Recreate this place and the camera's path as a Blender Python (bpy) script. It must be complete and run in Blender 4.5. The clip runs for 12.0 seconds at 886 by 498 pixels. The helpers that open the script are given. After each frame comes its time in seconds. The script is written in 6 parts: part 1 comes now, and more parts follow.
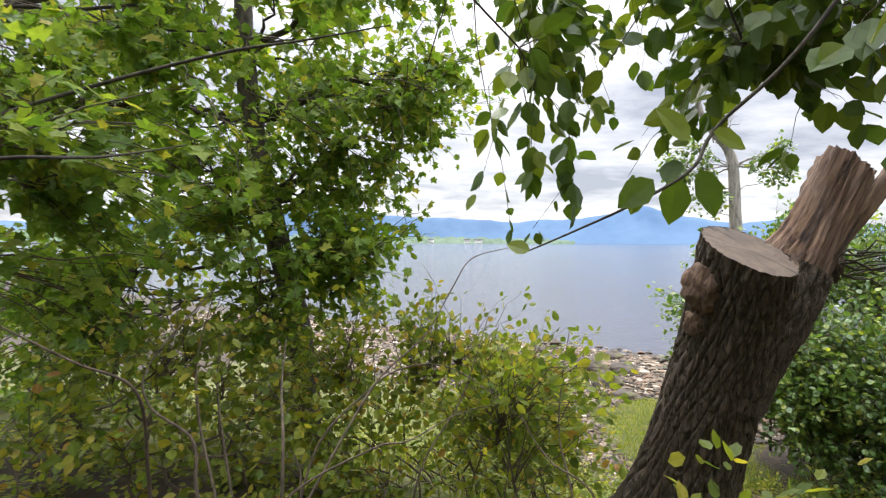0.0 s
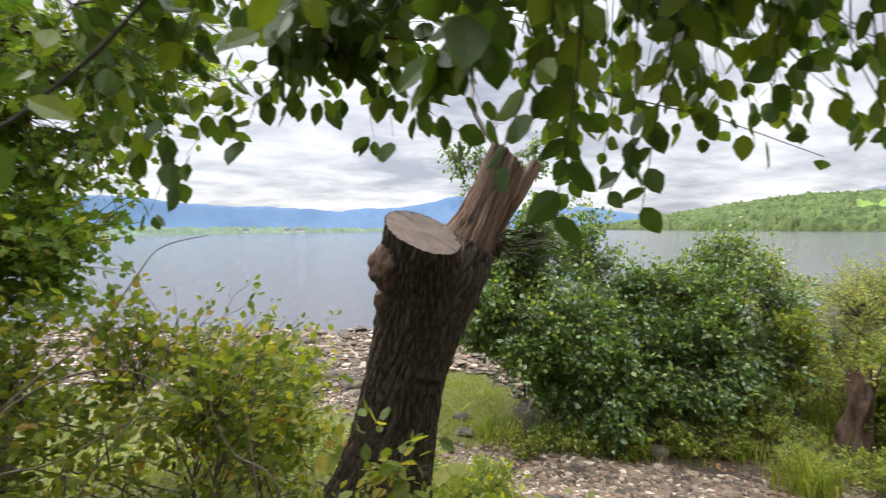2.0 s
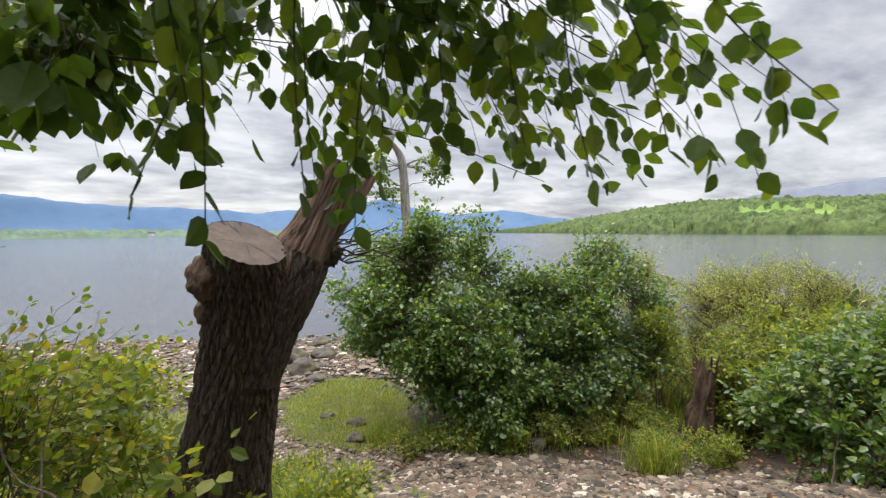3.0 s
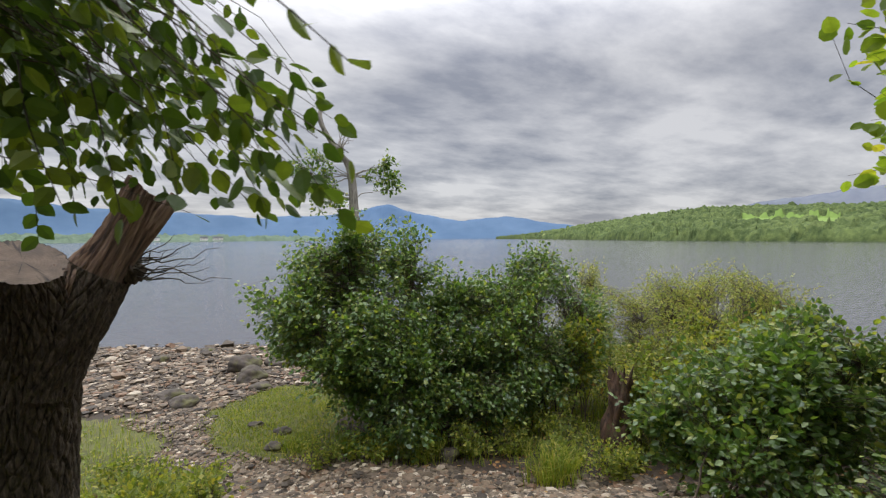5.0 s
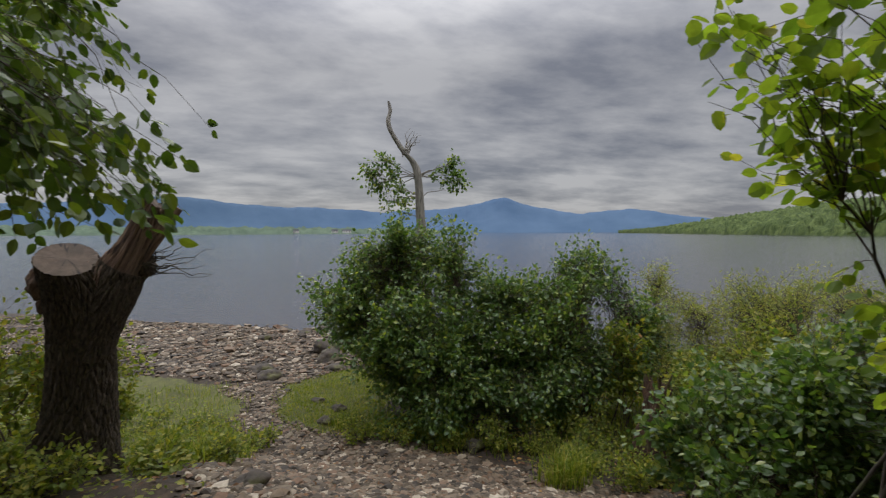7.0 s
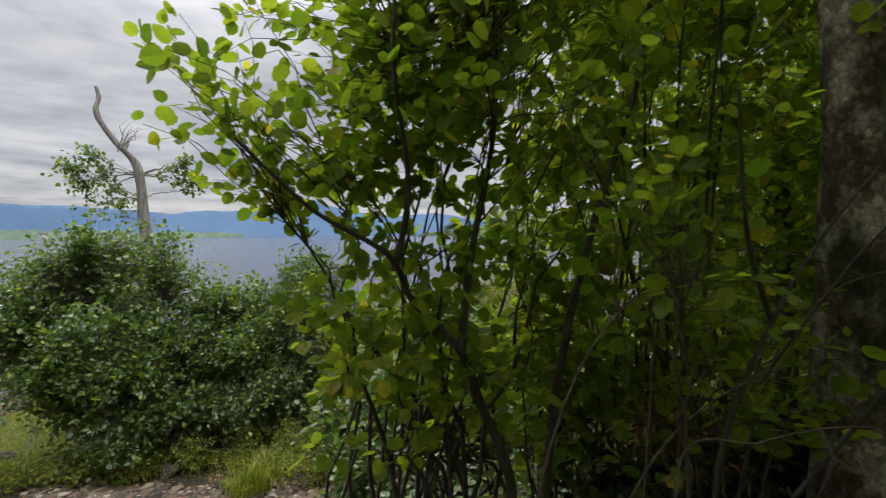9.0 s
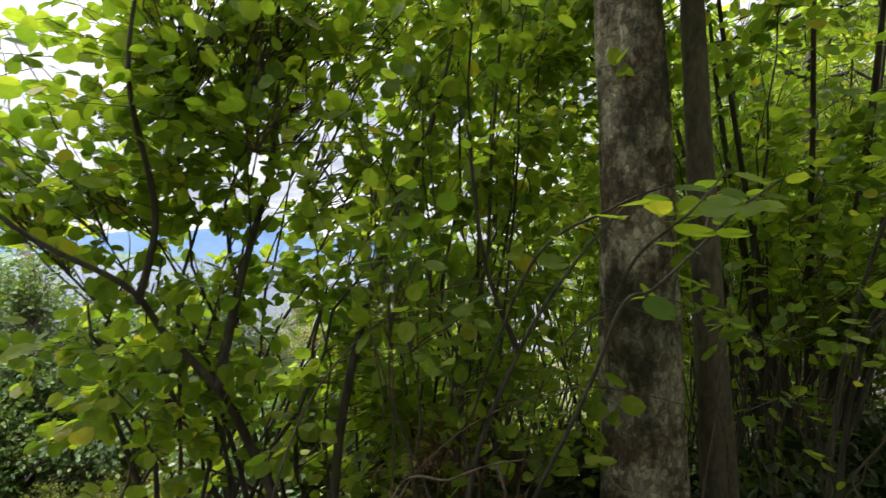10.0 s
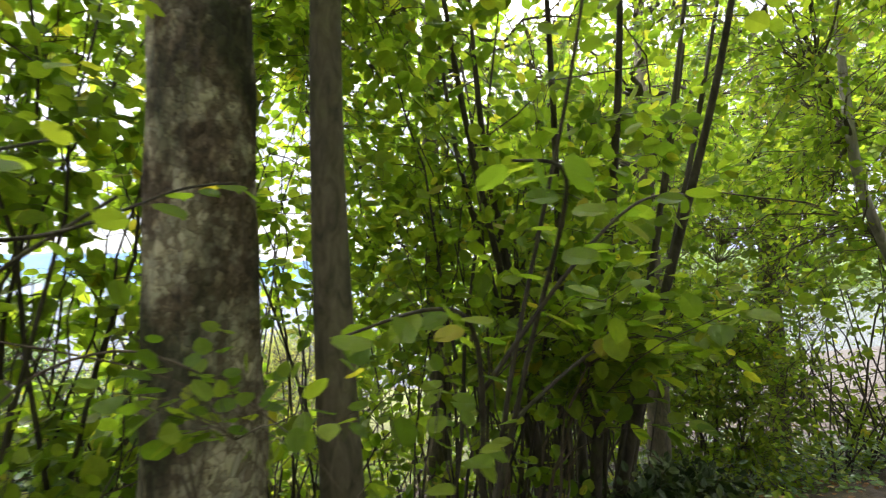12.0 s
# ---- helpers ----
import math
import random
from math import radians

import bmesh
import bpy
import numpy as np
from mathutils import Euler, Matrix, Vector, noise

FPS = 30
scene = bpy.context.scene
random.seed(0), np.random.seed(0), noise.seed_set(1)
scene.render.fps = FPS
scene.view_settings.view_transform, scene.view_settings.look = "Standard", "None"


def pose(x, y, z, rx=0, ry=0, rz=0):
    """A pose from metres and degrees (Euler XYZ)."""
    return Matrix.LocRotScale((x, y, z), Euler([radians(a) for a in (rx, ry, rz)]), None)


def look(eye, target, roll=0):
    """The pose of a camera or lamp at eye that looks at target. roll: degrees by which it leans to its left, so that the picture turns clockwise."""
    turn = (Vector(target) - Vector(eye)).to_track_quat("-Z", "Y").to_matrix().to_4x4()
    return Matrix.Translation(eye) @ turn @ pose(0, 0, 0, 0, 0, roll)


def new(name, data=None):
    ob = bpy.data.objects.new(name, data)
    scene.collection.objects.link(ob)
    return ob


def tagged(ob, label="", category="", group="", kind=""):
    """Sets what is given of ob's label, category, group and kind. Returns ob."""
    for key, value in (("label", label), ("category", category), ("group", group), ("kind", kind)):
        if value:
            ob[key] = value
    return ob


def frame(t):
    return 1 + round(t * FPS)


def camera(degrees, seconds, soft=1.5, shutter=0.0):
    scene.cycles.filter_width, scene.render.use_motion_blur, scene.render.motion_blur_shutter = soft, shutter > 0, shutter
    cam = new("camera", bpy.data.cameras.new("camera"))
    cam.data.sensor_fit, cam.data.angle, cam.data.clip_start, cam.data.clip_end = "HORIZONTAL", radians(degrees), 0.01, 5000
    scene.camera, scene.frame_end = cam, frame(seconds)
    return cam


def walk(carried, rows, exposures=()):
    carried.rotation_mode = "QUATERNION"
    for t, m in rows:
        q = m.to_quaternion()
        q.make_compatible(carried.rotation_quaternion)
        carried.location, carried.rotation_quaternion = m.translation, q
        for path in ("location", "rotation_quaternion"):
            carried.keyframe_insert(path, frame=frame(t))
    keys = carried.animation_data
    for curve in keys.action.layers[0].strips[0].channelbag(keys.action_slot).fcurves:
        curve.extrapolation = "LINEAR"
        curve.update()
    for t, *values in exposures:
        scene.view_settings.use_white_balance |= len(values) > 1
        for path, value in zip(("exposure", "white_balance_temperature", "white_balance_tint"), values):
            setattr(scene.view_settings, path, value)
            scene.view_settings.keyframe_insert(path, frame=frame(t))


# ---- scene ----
# camera and walk
cam = camera(87.8, 12.0, 1.2, 0.25)
METRES, EYE, TILT, LEAN, TURN = 8.0, 1.5, -0.6, -0.4, 0.0
ROWS = [
    (0.0, 0.0, 0.0, 0.0, 0.0, -0.25, 0.0),
    (0.5, 0.0102, 0.0165, -0.0012, -3.43, -1.11, 0.31),
    (1.0, 0.0264, 0.0188, -0.0042, -8.36, -1.24, 0.66),
    (1.5, 0.0503, 0.0018, -0.0025, -14.75, -1.5, 1.07),
    (2.0, 0.0783, -0.0138, -0.0032, -21.61, -1.9, 1.29),
    (2.5, 0.1118, -0.0278, -0.0011, -28.14, -1.75, 1.31),
    (3.0, 0.1323, -0.0536, 0.0001, -30.76, -1.74, 1.3),
    (3.5, 0.1555, -0.0726, -0.0008, -31.24, -2.1, 1.26),
    (3.7, 0.1673, -0.0798, -0.0007, -31.18, -1.77, 1.29),
    (5.3, 0.2819, -0.1612, 0.009, -29.61, -0.66, 0.87),
    (5.5, 0.2945, -0.1751, 0.0102, -27.47, -0.63, 0.87),
    (6.0, 0.3216, -0.2082, 0.0123, -21.15, -1.45, 0.76),
    (6.5, 0.3497, -0.2231, 0.0138, -15.3, -1.7, 0.85),
    (6.7, 0.3638, -0.2273, 0.0143, -15.14, -1.58, 0.75),
    (8.3, 0.5028, -0.2874, 0.0166, -32.7, -2.22, 0.82),
    (8.5, 0.5169, -0.3007, 0.017, -35.58, -2.1, 1.05),
    (9.0, 0.5454, -0.3382, 0.0176, -39.25, -1.6, 1.11),
    (9.5, 0.577, -0.3693, 0.0158, -43.49, -1.02, 1.02),
    (10.0, 0.6206, -0.3996, 0.0198, -45.41, 1.05, 0.99),
    (10.5, 0.6555, -0.4318, 0.022, -46.36, 3.4, 1.32),
    (11.0, 0.702, -0.4431, 0.0163, -47.62, 3.95, 1.12),
    (11.5, 0.7579, -0.4614, 0.0161, -50.0, 4.1, 0.98),
    (12.0, 0.8178, -0.4849, 0.0181, -51.42, 4.0, 0.85),
]
EXPOSURES = [(0.0, 1.02), (1.5, 0.95), (2.5, 0.72), (3.7, 0.47), (5.3, 0.02), (6.5, -0.48), (8.5, -0.2), (9.0, 0.12), (9.5, 0.5), (10.0, 1.15), (10.5, 1.75), (12.0, 1.95)]
walk(cam, [(t, pose(0, 0, EYE, TILT, LEAN, TURN) @ pose(METRES * x, METRES * y, METRES * z, 90 + pitch, roll, yaw)) for t, x, y, z, yaw, pitch, roll in ROWS], EXPOSURES)

# world and sun: a broken overcast
CLOUD_LOW, CLOUD_HIGH, DOME = (0.365, 0.38, 0.445), (0.86, 0.857, 0.885), (0.3, 0.95, 0.72, 5.4)
SUN_STRENGTH, SUN_ELEVATION, SUN_AZIMUTH = 1.25, 46.0, -15.0


def make_world():
    w = bpy.data.worlds.new("overcast_sky")
    w.use_nodes = True
    nt = w.node_tree
    n, l = nt.nodes, nt.links
    n.clear()
    out = n.new("ShaderNodeOutputWorld")
    sky = n.new("ShaderNodeTexSky")
    sky.sky_type, sky.sun_disc = "NISHITA", False
    sky.sun_elevation, sky.sun_rotation = radians(SUN_ELEVATION), radians(SUN_AZIMUTH)
    clear = n.new("ShaderNodeBackground")
    clear.inputs["Strength"].default_value = 0.1
    l.new(sky.outputs[0], clear.inputs[0])
    co = n.new("ShaderNodeTexCoord")
    sep = n.new("ShaderNodeSeparateXYZ")
    l.new(co.outputs["Generated"], sep.inputs[0])
    lift = n.new("ShaderNodeMath")
    lift.operation, lift.inputs[1].default_value = "ADD", 0.16
    ab = n.new("ShaderNodeMath")
    ab.operation = "ABSOLUTE"
    l.new(sep.outputs[2], ab.inputs[0])
    l.new(ab.outputs[0], lift.inputs[0])
    div = n.new("ShaderNodeVectorMath")
    div.operation = "DIVIDE"
    comb = n.new("ShaderNodeCombineXYZ")
    for i in range(3):
        l.new(lift.outputs[0], comb.inputs[i])
    l.new(co.outputs["Generated"], div.inputs[0])
    l.new(comb.outputs[0], div.inputs[1])
    mp = n.new("ShaderNodeMapping")
    mp.inputs["Scale"].default_value = (0.8, 1.0, 0.8)
    mp.inputs["Rotation"].default_value = (0, 0, radians(28))
    l.new(div.outputs[0], mp.inputs[0])
    big = n.new("ShaderNodeTexNoise")
    big.inputs["Scale"].default_value, big.inputs["Detail"].default_value, big.inputs["Roughness"].default_value = 1.4, 9, 0.56
    big.inputs["Distortion"].default_value = 0.15
    l.new(mp.outputs[0], big.inputs["Vector"])
    ramp = n.new("ShaderNodeValToRGB")
    ramp.color_ramp.elements[0].position, ramp.color_ramp.elements[0].color = 0.39, (*CLOUD_LOW, 1)
    ramp.color_ramp.elements[1].position, ramp.color_ramp.elements[1].color = 0.60, (*CLOUD_HIGH, 1)
    fine = n.new("ShaderNodeTexNoise")
    fine.inputs["Scale"].default_value, fine.inputs["Detail"].default_value, fine.inputs["Roughness"].default_value = 3.4, 8, 0.6
    stretch = n.new("ShaderNodeMapping")
    stretch.inputs["Scale"].default_value = (0.75, 1.25, 1.0)
    stretch.inputs["Rotation"].default_value = (0, 0, radians(28))
    l.new(div.outputs[0], stretch.inputs[0])
    l.new(stretch.outputs[0], fine.inputs["Vector"])
    both = n.new("ShaderNodeMix")
    both.inputs[0].default_value = 0.27
    l.new(big.outputs[0], both.inputs[2])
    l.new(fine.outputs[0], both.inputs[3])
    l.new(both.outputs[0], ramp.inputs[0])
    cloud = n.new("ShaderNodeBackground")
    l.new(ramp.outputs[0], cloud.inputs[0])
    dome = n.new("ShaderNodeMapRange")
    dome.interpolation_type = "SMOOTHSTEP"
    for key, val in zip(("From Min", "From Max", "To Min", "To Max"), DOME):
        dome.inputs[key].default_value = val
    l.new(ab.outputs[0], dome.inputs["Value"])
    l.new(dome.outputs[0], cloud.inputs["Strength"])
    mix = n.new("ShaderNodeMixShader")
    mix.inputs[0].default_value = 0.9
    l.new(clear.outputs[0], mix.inputs[1])
    l.new(cloud.outputs[0], mix.inputs[2])
    l.new(mix.outputs[0], out.inputs[0])
    scene.world = w


make_world()
sun_data = bpy.data.lights.new("sun", "SUN")
sun_data.energy, sun_data.angle, sun_data.color = SUN_STRENGTH, radians(24), (1.0, 0.97, 0.92)
sun_ob = new("sun", sun_data)
az, el = radians(SUN_AZIMUTH), radians(SUN_ELEVATION)
sun_ob.matrix_world = look((40 * math.sin(az) * math.cos(el), 40 * math.cos(az) * math.cos(el), 40 * math.sin(el)), (0, 0, 0))

# ---- materials ----


def nodes_of(name):
    m = bpy.data.materials.new(name)
    m.use_nodes = True
    nt = m.node_tree
    return m, nt.nodes, nt.links, nt.nodes["Principled BSDF"], nt.nodes["Material Output"]


def noise_node(n, l, scale, detail=6, rough=0.55, vec=None, distortion=0.0):
    t = n.new("ShaderNodeTexNoise")
    t.inputs["Scale"].default_value, t.inputs["Detail"].default_value = scale, detail
    t.inputs["Roughness"].default_value, t.inputs["Distortion"].default_value = rough, distortion
    if vec is not None:
        l.new(vec, t.inputs["Vector"])
    return t.outputs[0]


def ramp_node(n, l, value, stops):
    r = n.new("ShaderNodeValToRGB")
    e = r.color_ramp.elements
    while len(e) < len(stops):
        e.new(0.5)
    for i, (p, c) in enumerate(stops):
        e[i].position, e[i].color = p, (*c, 1)
    l.new(value, r.inputs[0])
    return r.outputs[0]


def mix_node(n, l, f, a, b, mode="MIX"):
    m = n.new("ShaderNodeMix")
    m.data_type, m.blend_type = "RGBA", mode
    for i, v in ((0, f), (6, a), (7, b)):
        if isinstance(v, (int, float)):
            m.inputs[i].default_value = v
        elif isinstance(v, tuple):
            m.inputs[i].default_value = (*v, 1)
        else:
            l.new(v, m.inputs[i])
    return m.outputs[2]


def bump_node(n, l, value, strength, distance, bsdf, normal=None):
    b = n.new("ShaderNodeBump")
    b.inputs["Strength"].default_value, b.inputs["Distance"].default_value = strength, distance
    l.new(value, b.inputs["Height"])
    if normal is not None:
        l.new(normal, b.inputs["Normal"])
    l.new(b.outputs[0], bsdf.inputs["Normal"])
    return b.outputs[0]


def place_node(n, l, scale=(1, 1, 1)):
    c = n.new("ShaderNodeTexCoord")
    m = n.new("ShaderNodeMapping")
    m.inputs["Scale"].default_value = scale
    l.new(c.outputs["Object"], m.inputs[0])
    return m.outputs[0]


def leaf_material(name, stops, gloss=0.42, through_light=0.45, each=False, shine=0.35):
    """Leaf green that varies from leaf to leaf, with light shining through the blade."""
    m, n, l, b, out = nodes_of(name)
    if each:
        src = n.new("ShaderNodeObjectInfo").outputs["Random"]
    else:
        src = n.new("ShaderNodeNewGeometry").outputs["Random Per Island"]
    col = ramp_node(n, l, src, stops)
    spots = noise_node(n, l, 35, 4, 0.6, place_node(n, l))
    col = mix_node(n, l, 0.35, col, ramp_node(n, l, spots, [(0.3, (0.55, 0.55, 0.5)), (0.7, (1.25, 1.2, 1.1))]), "MULTIPLY")
    l.new(col, b.inputs["Base Color"])
    b.inputs["Roughness"].default_value = gloss
    b.inputs["Specular IOR Level"].default_value = shine
    t = n.new("ShaderNodeBsdfTranslucent")
    l.new(mix_node(n, l, 1.0, col, (1.85, 1.9, 0.72), "MULTIPLY"), t.inputs[0])
    s = n.new("ShaderNodeMixShader")
    s.inputs[0].default_value = through_light
    l.new(b.outputs[0], s.inputs[1])
    l.new(t.outputs[0], s.inputs[2])
    l.new(s.outputs[0], out.inputs[0])
    return m


def bark_material(name, dark, light, stretch=(14, 14, 3.0), moss=0.0, depth=0.012, pale=None):
    m, n, l, b, out = nodes_of(name)
    v = place_node(n, l, stretch)
    a = noise_node(n, l, 1.0, 8, 0.62, v, 0.8)
    big = noise_node(n, l, 3.0, 4, 0.6, place_node(n, l))
    col = ramp_node(n, l, a, [(0.32, dark), (0.68, light)])
    if pale:
        col = mix_node(n, l, ramp_node(n, l, big, [(0.48, (0, 0, 0)), (0.6, (1, 1, 1))]), col, pale)
    if moss:
        g = noise_node(n, l, 4.5, 6, 0.65, place_node(n, l))
        col = mix_node(n, l, ramp_node(n, l, g, [(0.62 - 0.2 * moss, (0, 0, 0)), (0.75 - 0.2 * moss, (0.8, 0.8, 0.8))]), col, (0.09, 0.11, 0.03))
    l.new(col, b.inputs["Base Color"])
    b.inputs["Roughness"].default_value = 0.9
    bump_node(n, l, a, 0.9, depth, b)
    return m


LEAF_ALDER = leaf_material("alder_leaf", [(0.0, (0.04, 0.086, 0.022)), (0.45, (0.08, 0.145, 0.034)), (0.8, (0.14, 0.21, 0.05)), (1.0, (0.27, 0.3, 0.065))], 0.35, 0.38, False, 0.75)
LEAF_MAPLE = leaf_material("maple_leaf", [(0.0, (0.075, 0.14, 0.024)), (0.5, (0.135, 0.21, 0.036)), (0.88, (0.205, 0.265, 0.048)), (1.0, (0.34, 0.3, 0.06))], 0.45, 0.45, False, 0.25)
LEAF_SHRUB = leaf_material("hornbeam_shrub_leaf", [(0.0, (0.075, 0.115, 0.024)), (0.4, (0.155, 0.195, 0.032)), (0.78, (0.225, 0.25, 0.042)), (0.95, (0.34, 0.29, 0.05)), (1.0, (0.28, 0.15, 0.05))], 0.45, 0.45, False, 0.25)
BEECH_STOPS = [(0.0, (0.045, 0.085, 0.016)), (0.6, (0.08, 0.13, 0.022)), (1.0, (0.17, 0.21, 0.028))]
LEAF_BEECH = leaf_material("beech_leaf", BEECH_STOPS, 0.42, 0.3)
LEAF_BEECH_EACH = leaf_material("single_beech_leaf", BEECH_STOPS, 0.42, 0.3, True)
HAZEL_STOPS = [(0.0, (0.1, 0.17, 0.026)), (0.5, (0.175, 0.25, 0.036)), (0.93, (0.26, 0.32, 0.05)), (1.0, (0.4, 0.35, 0.06))]
LEAF_HAZEL = leaf_material("hazel_leaf", HAZEL_STOPS, 0.5, 0.6, False, 0.25)
LEAF_HAZEL_EACH = leaf_material("single_hazel_leaf", HAZEL_STOPS, 0.5, 0.6, True, 0.2)
# near-black green: deep shade of the thicket floor is in this colour
LEAF_BRAMBLE_SHADE = leaf_material("shade_dark_bramble_leaf", [(0.0, (0.016, 0.03, 0.01)), (0.6, (0.03, 0.055, 0.014)), (1.0, (0.07, 0.09, 0.02))], 0.5, 0.12, False, 0.3)
LEAF_WILLOW = leaf_material("willow_leaf", [(0.0, (0.15, 0.19, 0.045)), (0.6, (0.24, 0.27, 0.07)), (1.0, (0.36, 0.32, 0.11))], 0.5, 0.4)
LEAF_WEED = leaf_material("weed_leaf", [(0.0, (0.09, 0.13, 0.024)), (0.6, (0.175, 0.215, 0.038)), (1.0, (0.34, 0.31, 0.07))], 0.5, 0.45)
GRASS_BLADE = leaf_material("grass_blade", [(0.0, (0.085, 0.13, 0.018)), (0.6, (0.18, 0.225, 0.028)), (0.9, (0.29, 0.28, 0.05)), (1.0, (0.42, 0.33, 0.13))], 0.55, 0.4, False, 0.2)
LITTER = leaf_material("fallen_leaf", [(0.0, (0.09, 0.045, 0.02)), (0.6, (0.19, 0.09, 0.035)), (1.0, (0.36, 0.22, 0.08))], 0.7, 0.1)
BARK_STUMP = bark_material("furrowed_bark", (0.008, 0.006, 0.0045), (0.12, 0.087, 0.06), (52, 52, 20), 0.03, 0.015)
BARK_DARK = bark_material("dark_bark", (0.02, 0.016, 0.012), (0.085, 0.07, 0.05), (22, 22, 6), 0.1, 0.006)


def flaking_bark():
    """Cracked plates of brown bark with pale lichen and dark moss."""
    m, n, l, b, out = nodes_of("lichen_bark")
    v = place_node(n, l, (38, 38, 24))
    warp = noise_node(n, l, 14, 6, 0.6, place_node(n, l))
    add = n.new("ShaderNodeVectorMath")
    add.operation = "ADD"
    l.new(v, add.inputs[0])
    l.new(mix_node(n, l, 1.0, warp, (3.4, 3.4, 3.4), "MULTIPLY"), add.inputs[1])
    vo = n.new("ShaderNodeTexVoronoi")
    vo.feature = "DISTANCE_TO_EDGE"
    vo.inputs["Scale"].default_value = 1.0
    l.new(add.outputs[0], vo.inputs["Vector"])
    fine = noise_node(n, l, 45, 6, 0.65, place_node(n, l, (1, 1, 0.6)))
    big = noise_node(n, l, 4, 5, 0.65, place_node(n, l))
    mossy = noise_node(n, l, 2.6, 5, 0.6, place_node(n, l, (1, 1, 0.5)))
    col = ramp_node(n, l, fine, [(0.3, (0.055, 0.04, 0.028)), (0.7, (0.22, 0.165, 0.115))])
    col = mix_node(n, l, ramp_node(n, l, big, [(0.46, (0, 0, 0)), (0.56, (0.85, 0.85, 0.85))]), col, (0.44, 0.4, 0.31))
    col = mix_node(n, l, ramp_node(n, l, mossy, [(0.5, (0, 0, 0)), (0.6, (0.9, 0.9, 0.9))]), col, (0.03, 0.032, 0.013))
    cell = n.new("ShaderNodeTexVoronoi")
    cell.inputs["Scale"].default_value = 1.0
    l.new(add.outputs[0], cell.inputs["Vector"])
    sep = n.new("ShaderNodeSeparateColor")
    l.new(cell.outputs["Color"], sep.inputs[0])
    plate = ramp_node(n, l, sep.outputs[0], [(0.1, (0.55, 0.5, 0.45)), (0.55, (0.95, 0.95, 0.95)), (0.9, (1.35, 1.32, 1.25))])
    col = mix_node(n, l, 1.0, col, plate, "MULTIPLY")
    crack = ramp_node(n, l, vo.outputs["Distance"], [(0.0, (0.62, 0.58, 0.55)), (0.16, (1, 1, 1))])
    col = mix_node(n, l, 1.0, col, crack, "MULTIPLY")
    l.new(col, b.inputs["Base Color"])
    b.inputs["Roughness"].default_value = 0.9
    bump_node(n, l, mix_node(n, l, 0.4, crack, fine), 1.0, 0.012, b)
    return m


BARK_PALE = flaking_bark()
BARK_GREY = bark_material("smooth_grey_bark", (0.045, 0.038, 0.026), (0.16, 0.13, 0.09), (24, 24, 9), 0.1, 0.003)
BARK_TWIG = bark_material("twig_bark", (0.035, 0.026, 0.018), (0.12, 0.09, 0.06), (30, 30, 30), 0.1, 0.002)
BARK_STEM = bark_material("tan_stem_bark", (0.045, 0.032, 0.022), (0.15, 0.112, 0.08), (30, 30, 12), 0.1, 0.002)
BARK_DEAD = bark_material("weathered_dead_wood", (0.12, 0.11, 0.095), (0.36, 0.33, 0.29), (18, 18, 4), 0.0, 0.006)
ROT_WOOD = bark_material("rotten_wood", (0.018, 0.011, 0.007), (0.13, 0.07, 0.04), (26, 26, 8), 0.3, 0.02)


def split_wood():
    m, n, l, b, out = nodes_of("torn_wood")
    along = n.new("ShaderNodeMapping")
    along.inputs["Rotation"].default_value = (0, radians(-28), 0)
    l.new(place_node(n, l), along.inputs[0])
    grain = n.new("ShaderNodeMapping")
    grain.inputs["Scale"].default_value = (42, 42, 2.2)
    l.new(along.outputs[0], grain.inputs[0])
    a = noise_node(n, l, 1.0, 8, 0.62, grain.outputs[0], 0.3)
    big = noise_node(n, l, 7, 4, 0.6, place_node(n, l))
    col = ramp_node(n, l, a, [(0.34, (0.016, 0.009, 0.006)), (0.48, (0.12, 0.066, 0.04)), (0.7, (0.3, 0.195, 0.125))])
    col = mix_node(n, l, ramp_node(n, l, big, [(0.4, (0, 0, 0)), (0.7, (0.6, 0.6, 0.6))]), col, (0.14, 0.10, 0.08))
    l.new(col, b.inputs["Base Color"])
    b.inputs["Roughness"].default_value = 0.85
    bump_node(n, l, a, 1.0, 0.012, b)
    return m


